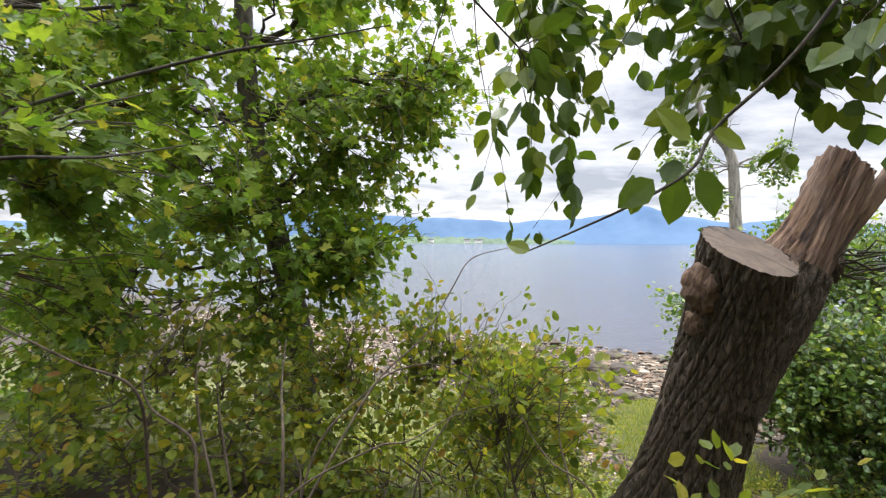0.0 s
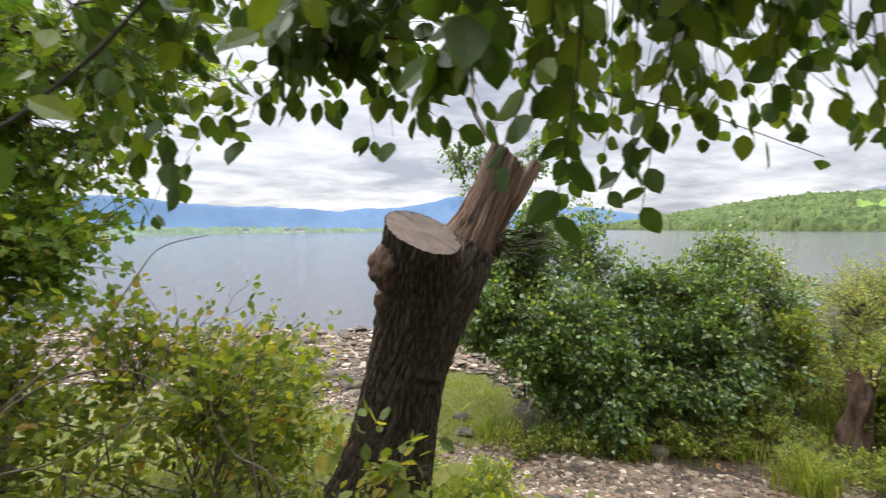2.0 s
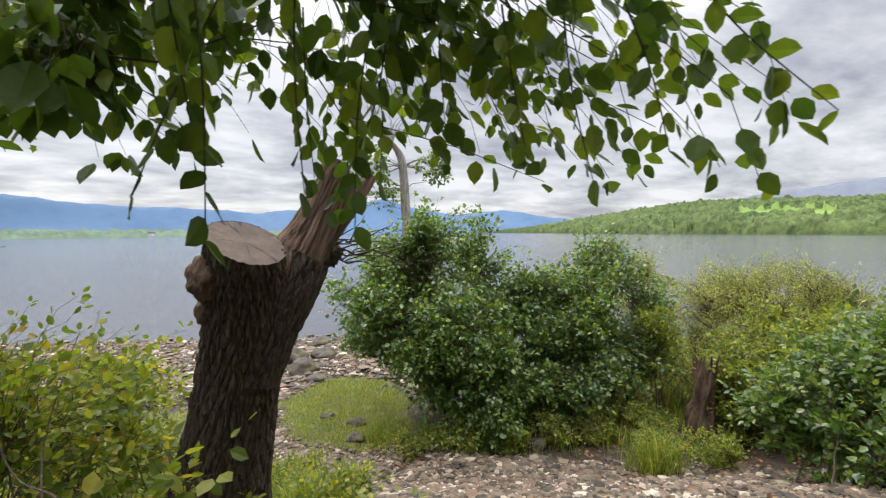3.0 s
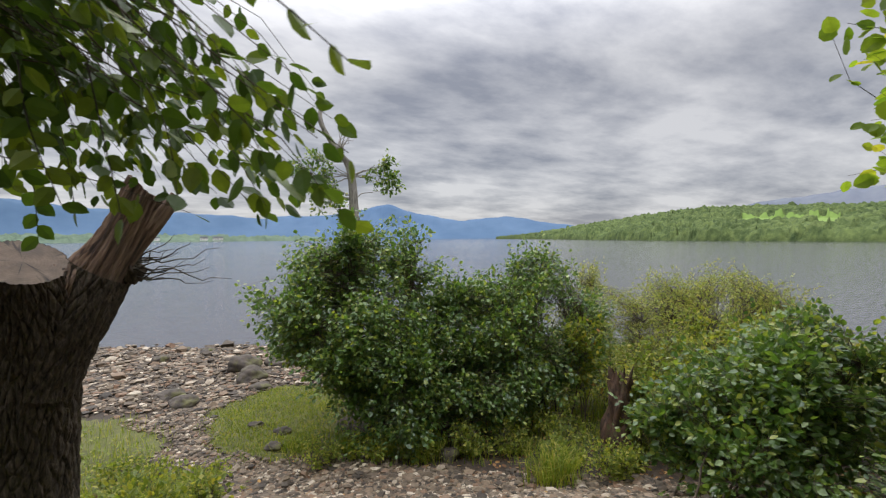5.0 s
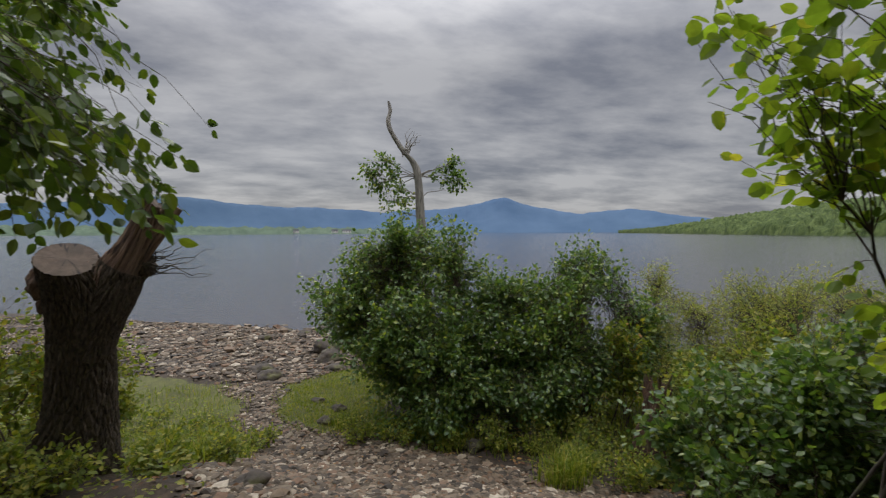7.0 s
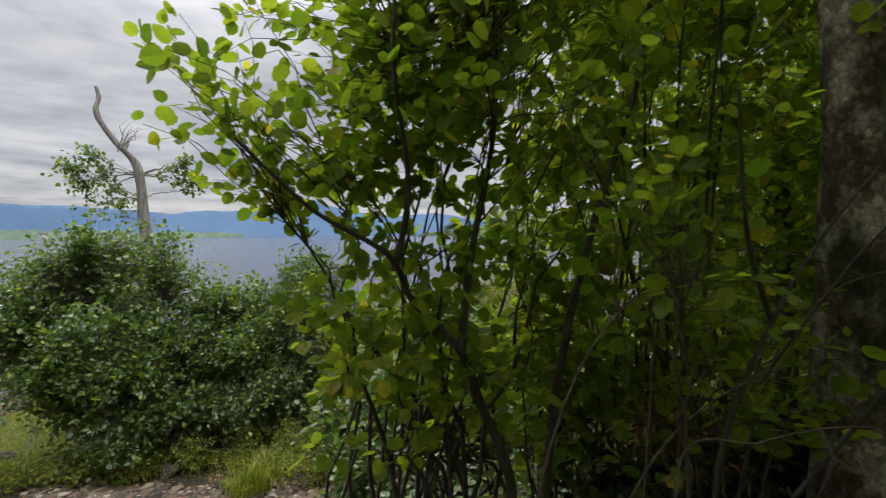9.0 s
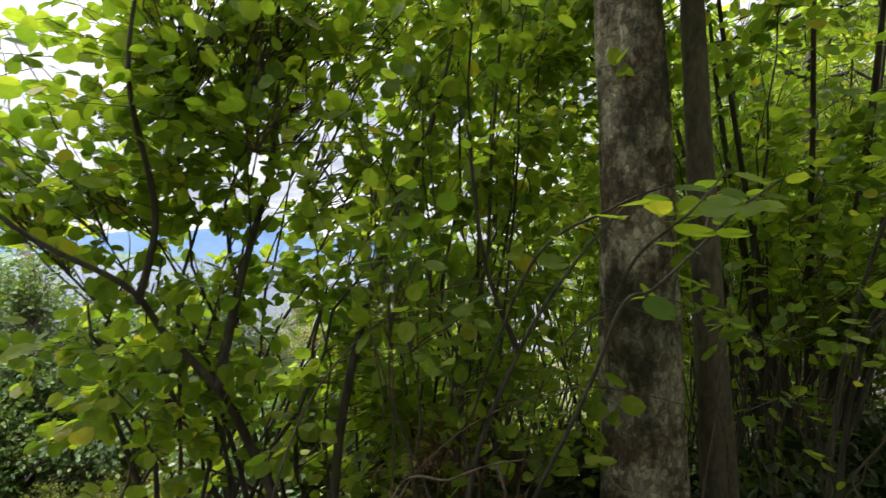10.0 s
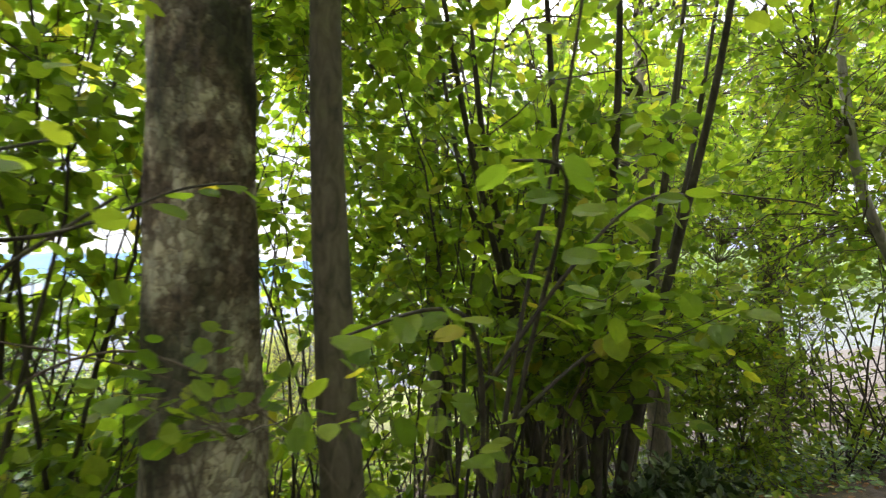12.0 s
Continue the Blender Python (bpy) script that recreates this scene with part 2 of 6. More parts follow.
def cut_wood():
    """Weathered saw cut: rings, radial checks and grey stain."""
    m, n, l, b, out = nodes_of("weathered_cut_wood")
    v = place_node(n, l)
    w = n.new("ShaderNodeTexWave")
    w.wave_type, w.rings_direction = "RINGS", "Z"
    w.inputs["Scale"].default_value, w.inputs["Distortion"].default_value = 22, 4.0
    w.inputs["Detail"].default_value, w.inputs["Detail Scale"].default_value = 3, 2.5
    l.new(v, w.inputs["Vector"])
    col = ramp_node(n, l, w.outputs[1], [(0.0, (0.122, 0.083, 0.056)), (1.0, (0.13, 0.09, 0.061))])
    a = noise_node(n, l, 9, 7, 0.65, v)
    col = mix_node(n, l, ramp_node(n, l, a, [(0.4, (0, 0, 0)), (0.62, (0.8, 0.8, 0.8))]), col, (0.055, 0.039, 0.028))
    grad = n.new("ShaderNodeTexGradient")
    grad.gradient_type = "RADIAL"
    l.new(v, grad.inputs[0])
    dist = n.new("ShaderNodeVectorMath")
    dist.operation = "LENGTH"
    l.new(v, dist.inputs[0])
    polar = n.new("ShaderNodeCombineXYZ")
    l.new(grad.outputs[1], polar.inputs[0])
    l.new(dist.outputs["Value"], polar.inputs[1])
    stretch = n.new("ShaderNodeMapping")
    stretch.inputs["Scale"].default_value = (26, 2.5, 1)
    l.new(polar.outputs[0], stretch.inputs[0])
    checks = noise_node(n, l, 1.0, 3, 0.5, stretch.outputs[0], 0.4)
    col = mix_node(n, l, ramp_node(n, l, checks, [(0.33, (1, 1, 1)), (0.4, (0, 0, 0))]), col, (0.022, 0.015, 0.011))
    l.new(col, b.inputs["Base Color"])
    b.inputs["Roughness"].default_value = 0.85
    bump_node(n, l, mix_node(n, l, 0.08, a, w.outputs[1]), 0.6, 0.008, b)
    return m


TORN_WOOD, CUT_WOOD = split_wood(), cut_wood()


def stone_material(name, each=True):
    m, n, l, b, out = nodes_of(name)
    src = n.new("ShaderNodeObjectInfo").outputs["Random"] if each else n.new("ShaderNodeNewGeometry").outputs["Random Per Island"]
    col = ramp_node(n, l, src, [(0.0, (0.026, 0.019, 0.012)), (0.3, (0.075, 0.054, 0.034)), (0.62, (0.165, 0.125, 0.082)), (0.8, (0.14, 0.075, 0.038)), (0.9, (0.26, 0.21, 0.15)), (1.0, (0.46, 0.4, 0.31))])
    v = place_node(n, l)
    a = noise_node(n, l, 28, 7, 0.65, v)
    col = mix_node(n, l, 0.8, col, ramp_node(n, l, a, [(0.3, (0.55, 0.55, 0.55)), (0.7, (1.25, 1.22, 1.18))]), "MULTIPLY")
    l.new(col, b.inputs["Base Color"])
    b.inputs["Roughness"].default_value = 0.75
    bump_node(n, l, a, 0.5, 0.006, b)
    return m


STONE, STONE_STUFF = stone_material("shore_stone"), stone_material("shore_gravel", False)


def boulder_material():
    m, n, l, b, out = nodes_of("mossy_boulder")
    v = place_node(n, l)
    a = noise_node(n, l, 9, 8, 0.65, v)
    g = noise_node(n, l, 3.5, 5, 0.6, v)
    col = ramp_node(n, l, a, [(0.3, (0.025, 0.02, 0.016)), (0.7, (0.09, 0.07, 0.052))])
    col = mix_node(n, l, ramp_node(n, l, g, [(0.5, (0, 0, 0)), (0.66, (0.85, 0.85, 0.85))]), col, (0.10, 0.1, 0.028))
    l.new(col, b.inputs["Base Color"])
    b.inputs["Roughness"].default_value = 0.85
    bump_node(n, l, a, 0.7, 0.02, b)
    return m


BOULDER = boulder_material()


def ground_material():
    """Soil under the trees, gravel, shore shingle and turf, told apart by the cover values of the mesh."""
    m, n, l, b, out = nodes_of("lakeside_ground")
    v = place_node(n, l)
    at = n.new("ShaderNodeAttribute")
    at.attribute_name = "cover"
    sep = n.new("ShaderNodeSeparateColor")
    l.new(at.outputs["Color"], sep.inputs[0])
    fine, mid, big = noise_node(n, l, 60, 6, 0.65, v), noise_node(n, l, 9, 6, 0.6, v), noise_node(n, l, 1.2, 4, 0.55, v)
    soil = ramp_node(n, l, mid, [(0.35, (0.025, 0.017, 0.011)), (0.55, (0.045, 0.03, 0.018)), (0.72, (0.085, 0.056, 0.03))])
    vor = n.new("ShaderNodeTexVoronoi")
    vor.inputs["Scale"].default_value, vor.inputs["Randomness"].default_value = 22, 1
    l.new(v, vor.inputs["Vector"])
    gravel = ramp_node(n, l, vor.outputs["Color"], [(0.0, (0.03, 0.024, 0.018)), (0.5, (0.055, 0.043, 0.032)), (1.0, (0.09, 0.072, 0.054))])
    gravel = mix_node(n, l, ramp_node(n, l, vor.outputs["Distance"], [(0.3, (0, 0, 0)), (0.75, (0.9, 0.9, 0.9))]), gravel, (0.04, 0.03, 0.022))
    turf = ramp_node(n, l, mid, [(0.3, (0.05, 0.052, 0.014)), (0.6, (0.1, 0.105, 0.022)), (0.8, (0.16, 0.135, 0.05))])

    def edge(ch):
        s = n.new("ShaderNodeMath")
        s.operation = "ADD"
        l.new(sep.outputs[ch], s.inputs[0])
        l.new(mid, s.inputs[1])
        return ramp_node(n, l, s.outputs[0], [(0.85, (0, 0, 0)), (1.1, (1, 1, 1))])
    col = mix_node(n, l, edge(0), soil, gravel)
    col = mix_node(n, l, edge(1), col, turf)
    col = mix_node(n, l, 0.5, col, ramp_node(n, l, big, [(0.3, (0.7, 0.7, 0.7)), (0.7, (1.2, 1.2, 1.2))]), "MULTIPLY")
    l.new(col, b.inputs["Base Color"])
    b.inputs["Roughness"].default_value = 0.9
    bump_node(n, l, mix_node(n, l, 0.5, fine, vor.outputs["Distance"]), 0.6, 0.02, b)
    return m


GROUND = ground_material()


def water_material():
    m, n, l, b, out = nodes_of("lake_water")
    b.inputs["Base Color"].default_value = (0.062, 0.061, 0.07, 1)
    b.inputs["Roughness"].default_value = 0.1
    b.inputs["IOR"].default_value = 1.33
    a = noise_node(n, l, 1.0, 4, 0.6, place_node(n, l, (1.5, 4.6, 1)), 0.6)
    c = noise_node(n, l, 1.0, 3, 0.5, place_node(n, l, (0.05, 0.13, 1)))
    bump_node(n, l, mix_node(n, l, 0.3, a, c), 0.5, 0.1, b)
    return m


WATER = water_material()


def woods_material(name, stops, scale):
    m, n, l, b, out = nodes_of(name)
    v = place_node(n, l)
    a = noise_node(n, l, scale, 7, 0.65, v)
    big = noise_node(n, l, scale * 0.12, 4, 0.55, v)
    col = ramp_node(n, l, a, stops)
    col = mix_node(n, l, 0.7, col, ramp_node(n, l, big, [(0.3, (0.6, 0.65, 0.6)), (0.7, (1.3, 1.25, 1.2))]), "MULTIPLY")
    l.new(col, b.inputs["Base Color"])
    b.inputs["Roughness"].default_value = 0.95
    b.inputs["Specular IOR Level"].default_value = 0.1
    bump_node(n, l, a, 0.8, 2.0, b)
    return m


WOODS = woods_material("hillside_woods", [(0.3, (0.028, 0.05, 0.02)), (0.7, (0.135, 0.175, 0.06))], 0.16)
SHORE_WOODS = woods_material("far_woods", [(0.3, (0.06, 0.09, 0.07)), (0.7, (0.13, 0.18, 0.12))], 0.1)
MEADOW = woods_material("hill_meadow", [(0.3, (0.14, 0.22, 0.055)), (0.7, (0.18, 0.26, 0.07))], 0.02)
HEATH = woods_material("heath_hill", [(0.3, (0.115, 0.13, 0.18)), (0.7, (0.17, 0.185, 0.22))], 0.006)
# distance haze is put into the blue base colour of the mountains
MOUNTAIN = woods_material("haze_blue_mountain", [(0.3, (0.06, 0.108, 0.19)), (0.7, (0.09, 0.146, 0.235))], 0.0025)

# ---- building helpers ----


def fill_mesh(name, verts, groups, mat, smooth=False):
    """A mesh from an array of points and arrays of faces, each array of one corner count."""
    me = bpy.data.meshes.new(name)
    verts = np.asarray(verts, dtype=np.float32)
    groups = [np.asarray(g, dtype=np.int32) for g in groups if len(g)]
    me.vertices.add(len(verts))
    me.vertices.foreach_set("co", verts.ravel())
    idx = np.concatenate([g.ravel() for g in groups])
    tot = np.concatenate([np.full(len(g), g.shape[1], dtype=np.int32) for g in groups])
    me.loops.add(len(idx))
    me.loops.foreach_set("vertex_index", idx)
    me.polygons.add(len(tot))
    me.polygons.foreach_set("loop_start", np.concatenate([[0], np.cumsum(tot)[:-1]]).astype(np.int32))
    me.polygons.foreach_set("loop_total", tot)
    me.polygons.foreach_set("use_smooth", np.full(len(tot), smooth))
    me.materials.append(mat)
    me.update(calc_edges=True)
    me.validate()
    return me


def part_mesh(name, me, parent=None, label="", kind=""):
    ob = new(name, me)
    if parent is not None:
        ob.parent = parent
    return tagged(ob, label, kind=kind)


def thing(name, at, label, category, group="", kind=""):
    ob = new(name)
    ob.location = at
    ob.empty_display_size = 0.1
    bpy.context.view_layer.update()
    return tagged(ob, label, category, group, kind)


def unit(v):
    return v / np.maximum(np.linalg.norm(v, axis=-1, keepdims=True), 1e-9)


def tubes(paths, radii, sides):
    """Tapered tubes along n paths of k points each."""
    paths, radii = np.asarray(paths, float), np.asarray(radii, float)
    n, k, _ = paths.shape
    d = np.gradient(paths, axis=1)
    d = unit(d)
    ref = np.where(np.abs(d[..., 2:3]) > 0.9, np.array([1.0, 0, 0]), np.array([0, 0, 1.0]))
    ref = ref[:, :1].repeat(k, 1)
    u = unit(np.cross(d, ref))
    v = np.cross(d, u)
    a = np.arange(sides) * 2 * np.pi / sides
    ring = u[:, :, None] * np.cos(a)[:, None] + v[:, :, None] * np.sin(a)[:, None]
    verts = (paths[:, :, None] + ring * radii[:, :, None, None]).reshape(-1, 3)
    i, j, s = np.meshgrid(np.arange(n), np.arange(k - 1), np.arange(sides), indexing="ij")
    base, s2 = (i * k + j) * sides, (s + 1) % sides
    quads = np.stack([base + s, base + s2, base + sides + s2, base + sides + s], -1).reshape(-1, 4)
    return verts, quads


OVATE = (np.array([(0, 0, 0), (.26, .30, .02), (.64, .31, .03), (1, 0, -.06), (.64, -.31, .03), (.26, -.30, .02), (.28, 0, -.035), (.66, 0, -.045)]),
         np.array([(0, 6, 1), (7, 3, 2), (0, 5, 6), (7, 4, 3)]), np.array([(6, 7, 2, 1), (6, 5, 4, 7)]))
ROUND = (np.array([(0, 0, 0), (.12, .34, .02), (.5, .44, .03), (.82, .27, .0), (1, 0, -.08), (.82, -.27, .0), (.5, -.44, .03), (.12, -.34, .02), (.5, 0, -.05)]),
         np.array([(0, 8, 1), (1, 8, 2), (2, 8, 3), (3, 8, 4), (4, 8, 5), (5, 8, 6), (6, 8, 7), (7, 8, 0)]), np.zeros((0, 4), int))
BEECH = (np.array([(0, 0, 0), (.16, .24, .015), (.45, .36, .03), (.78, .22, .01), (1, 0, -.07), (.78, -.22, .01), (.45, -.36, .03), (.16, -.24, .015), (.3, 0, -.035), (.7, 0, -.045)]),
         np.array([(0, 8, 1), (8, 2, 1), (8, 9, 2), (9, 3, 2), (9, 4, 3), (0, 7, 8), (8, 7, 6), (8, 6, 9), (9, 6, 5), (9, 5, 4)]), np.zeros((0, 4), int))
DIAMOND = (np.array([(0, 0, 0), (.45, .32, .04), (1, 0, -.05), (.45, -.32, .04)]), np.array([(0, 2, 1), (0, 3, 2)]), np.zeros((0, 4), int))
NARROW = (np.array([(0, 0, 0), (.4, .13, .02), (1, 0, -.06), (.4, -.13, .02)]), np.array([(0, 2, 1), (0, 3, 2)]), np.zeros((0, 4), int))
LOBED = (np.array([(0, 0, 0), (.05, .42, 0), (.34, .28, .02), (.5, .55, -.03), (.66, .24, .02), (1, 0, -.06), (.66, -.24, .02), (.5, -.55, -.03), (.34, -.28, .02), (.05, -.42, 0), (.38, 0, -.04)]),
         np.array([(i, 10, (i + 1) % 10) for i in range(10)]), np.zeros((0, 4), int))


def leaf_arrays(at, along, up, size, shape):
    tv, tt, tq = shape
    x = unit(along)
    z = unit(up - x * np.sum(up * x, -1, keepdims=True))
    y = np.cross(z, x)
    v = at[:, None] + size[:, None, None] * (tv[None, :, 0:1] * x[:, None] + tv[None, :, 1:2] * y[:, None] + tv[None, :, 2:3] * z[:, None])
    off = (np.arange(len(at)) * len(tv))[:, None, None]
    return v.reshape(-1, 3), (tt[None] + off).reshape(-1, 3), (tq[None] + off).reshape(-1, 4)


def curve_between(a, b, k, sag, rng, wob=0.06):
    """Paths from a to b that leave upward (sag > 0) or droop (sag < 0) on the way."""
    f = np.linspace(0, 1, k)[None, :, None]
    span = np.linalg.norm(b - a, axis=1)[:, None, None]
    p = a[:, None] * (1 - f) + b[:, None] * f
    p[..., 2:3] += sag * span * np.sin(np.pi * f)
    w = rng.normal(0, wob, p.shape) * span
    w[:, 0] = 0
    return p + w * np.sin(np.pi * f * 0.9)


def height(x, y):
    """Ground level: a flat path under the trees, a bank down to the shore, and the lake bed."""
    x, y = np.asarray(x, float), np.asarray(y, float)
    s = 0.5 * x + 0.866 * y
    h = np.interp(s, [-40, -6, -1.5, 1.6, 2.6, 5.3, 6.2, 9.0, 13.6, 18, 60, 400], [3.5, 0.9, 0.05, 0.0, -0.16, -1.36, -1.48, -1.52, -1.62, -1.85, -4, -9])
    near = np.clip((30 - np.abs(s)) / 30, 0, 1)
    return h + near * (0.05 * np.sin(1.7 * x + 0.4) * np.cos(1.3 * y) + 0.03 * np.sin(4.1 * x + 2.2 * y) + 0.018 * np.sin(7.3 * y - 3.1 * x))


def ground_at(x, y):
    return float(height(x, y))


WATER_Z = -1.64


def plant(name, base, label, category, stems, lobes, twigs, leaves, size, shape, leaf_mat, bark, seed, spread=0.25, stem_r=0.02, lump=0.3,
          lumps=40, droop=-0.25, group="", sag=0.12, stem_reach=0.75, petiole=0.03, twig_r=0.0028, flat=0.7, single=None, stem_points=9, part_name="stem", wobble=0.018):
    """A leafy plant: stems from its base into the lobes of its crown, twigs from the stems to clumps, leaves along the twigs.
    lobes: (centre, radii, weight) of the crown. single: (count, material): so many leaves as pieces of their own."""
    rng = np.random.default_rng(seed)
    base = np.array([base[0], base[1], ground_at(*base[:2]) if len(base) < 3 else base[2]])
    owner = thing(name, base, label, category, group)
    wts = np.array([w for _, _, w in lobes], float)
    pick = rng.choice(len(lobes), lumps, p=wts / wts.sum())
    d = unit(rng.normal(size=(lumps, 3)))
    cen, rad = np.array([c for c, _, _ in lobes], float), np.array([r for _, r, _ in lobes], float)
    r = rng.uniform(0.25, 1, (lumps, 1)) ** 0.45 * np.where(rng.uniform(size=(lumps, 1)) < 0.22, rng.uniform(1.0, 1.25, (lumps, 1)), 1)
    lump_at = cen[pick] + d * rad[pick] * r
    # stems
    tgt = lump_at[rng.choice(lumps, stems, replace=stems > lumps)]
    foot = base + np.c_[rng.normal(0, spread, (stems, 2)), np.zeros(stems)]
    foot[:, 2] = height(foot[:, 0], foot[:, 1]) - 0.08 if len(lobes) and abs(base[2] - ground_at(*base[:2])) < 0.3 else base[2]
    end = foot + (tgt - foot) * rng.uniform(stem_reach * 0.8, stem_reach * 1.2, (stems, 1))
    sp = curve_between(foot, end, stem_points, sag, rng, wobble)
    sr = stem_r * rng.uniform(0.6, 1.25, (stems, 1)) * np.linspace(1, 0.3, stem_points)[None]
    for i in range(stems):
        v, q = tubes(sp[i:i + 1], sr[i:i + 1], 7)
        part_mesh(part_name, fill_mesh(part_name, v - base, [q], bark, True), owner)
    # twigs
    tip = lump_at[rng.integers(0, lumps, twigs)] + rng.normal(0, lump, (twigs, 3)) * np.array([1, 1, 0.75])
    low = height(tip[:, 0], tip[:, 1]) + 0.05
    tip[:, 2] = np.maximum(tip[:, 2], low)
    flat_p = sp[:, 2:].reshape(-1, 3)
    start = np.empty_like(tip)
    for i in range(0, twigs, 500):
        t = tip[i:i + 500]
        dd = np.linalg.norm(t[:, None] - flat_p[None], axis=-1) + 0.6 * np.maximum(0, flat_p[None, :, 2] - t[:, None, 2])
        dd *= rng.uniform(0.65, 1.35, dd.shape)
        start[i:i + 500] = flat_p[dd.argmin(1)]
    far = np.linalg.norm(tip - start, axis=1, keepdims=True)
    tw = curve_between(start, tip, 6, 0.08, rng, 0.035)
    tr = twig_r * (0.5 + far) * np.linspace(1, 0.3, 6)[None]
    v, q = tubes(tw, tr, 4)
    part_mesh("twigwork", fill_mesh("twigwork", v - base, [q], BARK_TWIG, True), owner, kind="stuff")
    # leaves
    m = leaves
    f = 1 - rng.uniform(0, 1, (twigs, m)) ** 1.3 * np.clip(0.55 / np.maximum(far, 0.1), 0.25, 0.95)
    f[:, 0] = 1
    seg = np.clip((f * 5).astype(int), 0, 4)
    ii = np.arange(twigs)[:, None]
    p = tw[ii, seg] + (tw[ii, seg + 1] - tw[ii, seg]) * (f * 5 - seg)[..., None]
    td = unit(tw[:, -1] - tw[:, -3])[:, None].repeat(m, 1)
    side = rng.normal(size=p.shape)
    along = unit(0.7 * td + 0.75 * unit(side) + np.array([0, 0, droop]))
    p = p + along * petiole
    up = np.array([0, 0, 1.0]) * flat + rng.normal(0, 0.45, p.shape)
    sz = size * rng.uniform(0.6, 1.25, p.shape[:2])
    p, along, up, sz = p.reshape(-1, 3), along.reshape(-1, 3), up.reshape(-1, 3), sz.ravel()
    if single:
        count, each_mat, focus = single
        near = np.argsort(np.linalg.norm(p - np.array(focus), axis=1))[:count]
        keep = np.ones(len(p), bool)
        keep[near] = False
        sv, st, sq = shape
        me = fill_mesh("leaf", sv, [st, sq], each_mat)
        x = unit(along)
        z = unit(up - x * np.sum(up * x, -1, keepdims=True))
        y = np.cross(z, x)
        for k in near:
            ob = new("leaf", me)
            ob.parent = owner
            mt = Matrix(((x[k][0], y[k][0], z[k][0], p[k][0] - base[0]), (x[k][1], y[k][1], z[k][1], p[k][1] - base[1]), (x[k][2], y[k][2], z[k][2], p[k][2] - base[2]), (0, 0, 0, 1)))
            ob.matrix_basis = mt @ Matrix.Scale(sz[k], 4)
        p, along, up, sz = p[keep], along[keep], up[keep], sz[keep]
    v, t, q = leaf_arrays(p - base, along, up, sz, shape)
    part_mesh("crown", fill_mesh("crown", v, [t, q], leaf_mat), owner, kind="stuff")
    return owner


# ---- the setting ----
AX, AY = np.array([0.866, -0.5]), np.array([0.5, 0.866])


def graded(fine, step, far, ratio):
    a = list(np.arange(0, fine, step))
    while a[-1] < far:
        step *= ratio
        a.append(a[-1] + step)
    return a


def build_ground():
    s = sorted({-v for v in graded(3, 0.3, 4300, 1.35)} | set(graded(15, 0.12, 4300, 1.3)))
    u = sorted({6 - v for v in graded(9, 0.14, 4300, 1.3)} | {6 + v for v in graded(9, 0.14, 4300, 1.3)})
    S, U = np.meshgrid(s, u, indexing="ij")
    X, Y = U * AX[0] + S * AY[0], U * AX[1] + S * AY[1]
    v = np.stack([X, Y, height(X, Y)], -1).reshape(-1, 3)
    i, j = np.meshgrid(np.arange(len(s) - 1), np.arange(len(u) - 1), indexing="ij")
    b = i * len(u) + j
    q = np.stack([b, b + 1, b + 1 + len(u), b + len(u)], -1).reshape(-1, 4)[:, ::-1]
    me = fill_mesh("ground", v, [q], GROUND, True)
    gravel, turf = gravel_cover(X.ravel(), Y.ravel()), turf_cover(X.ravel(), Y.ravel())
    S = S.ravel()
    ca = me.color_attributes.new("cover", "FLOAT_COLOR", "POINT")
    ca.data.foreach_set("color", np.stack([gravel, turf, np.zeros_like(S), np.ones_like(S)], -1).ravel().astype(np.float32))
    tagged(new("ground", me), "sloping lakeside ground of soil, gravel and turf", "ground", kind="structure")


def inside(x, y, outline, soft):
    """1 within an outline, 0 outside, with a soft edge of that width."""
    x, y = x + 0.12 * np.sin(3.1 * y + 1) + 0.05 * np.sin(9 * y), y + 0.12 * np.sin(2.7 * x) + 0.05 * np.sin(8 * x)
    hit, dist = np.zeros(x.shape, bool), np.full(x.shape, 1e9)
    for (ax, ay), (bx, by) in zip(outline, outline[1:] + outline[:1]):
        f = np.clip(((x - ax) * (bx - ax) + (y - ay) * (by - ay)) / ((bx - ax) ** 2 + (by - ay) ** 2), 0, 1)
        dist = np.minimum(dist, np.hypot(x - ax - f * (bx - ax), y - ay - f * (by - ay)))
        cross = (ay > y) != (by > y)
        hit ^= cross & (x < (bx - ax) * (y - ay) / (by - ay + 1e-12) + ax)
    return np.clip(0.5 + np.where(hit, dist, -dist) / soft, 0, 1)


TRACK = [(2.35, 1.1), (2.2, 3.5), (2.0, 5.3), (1.95, 7.0), (1.4, 8.3), (2.6, 8.3), (2.35, 7.1), (3.1, 5.5), (4.1, 5.0), (5.4, 3.9), (6.0, 2.7), (7.6, 2.2), (8.4, 1.2), (6.0, 0.8), (4.4, 0.4)]
LAWN = [(2.3, 7.2), (2.9, 5.8), (3.6, 5.4), (4.4, 5.9), (5.0, 8.4), (3.9, 8.9), (2.7, 8.2)]
BANK_LEFT = [(1.5, 2.6), (2.15, 2.8), (1.95, 5.2), (1.85, 7.0), (1.5, 8.4), (-4, 11.5), (-9, 6), (-3, 3.2)]
MARSH_RIGHT = [(5.9, 5.8), (6.7, 4.0), (8.0, 3.0), (20, -2), (24, 3), (12, 9), (7, 9)]


def gravel_cover(x, y):
    s = 0.5 * x + 0.866 * y
    return np.maximum(inside(x, y, TRACK, 0.5), np.clip((s - 8.2 - 0.25 * np.sin(1.7 * x)) / 0.6, 0, 1))


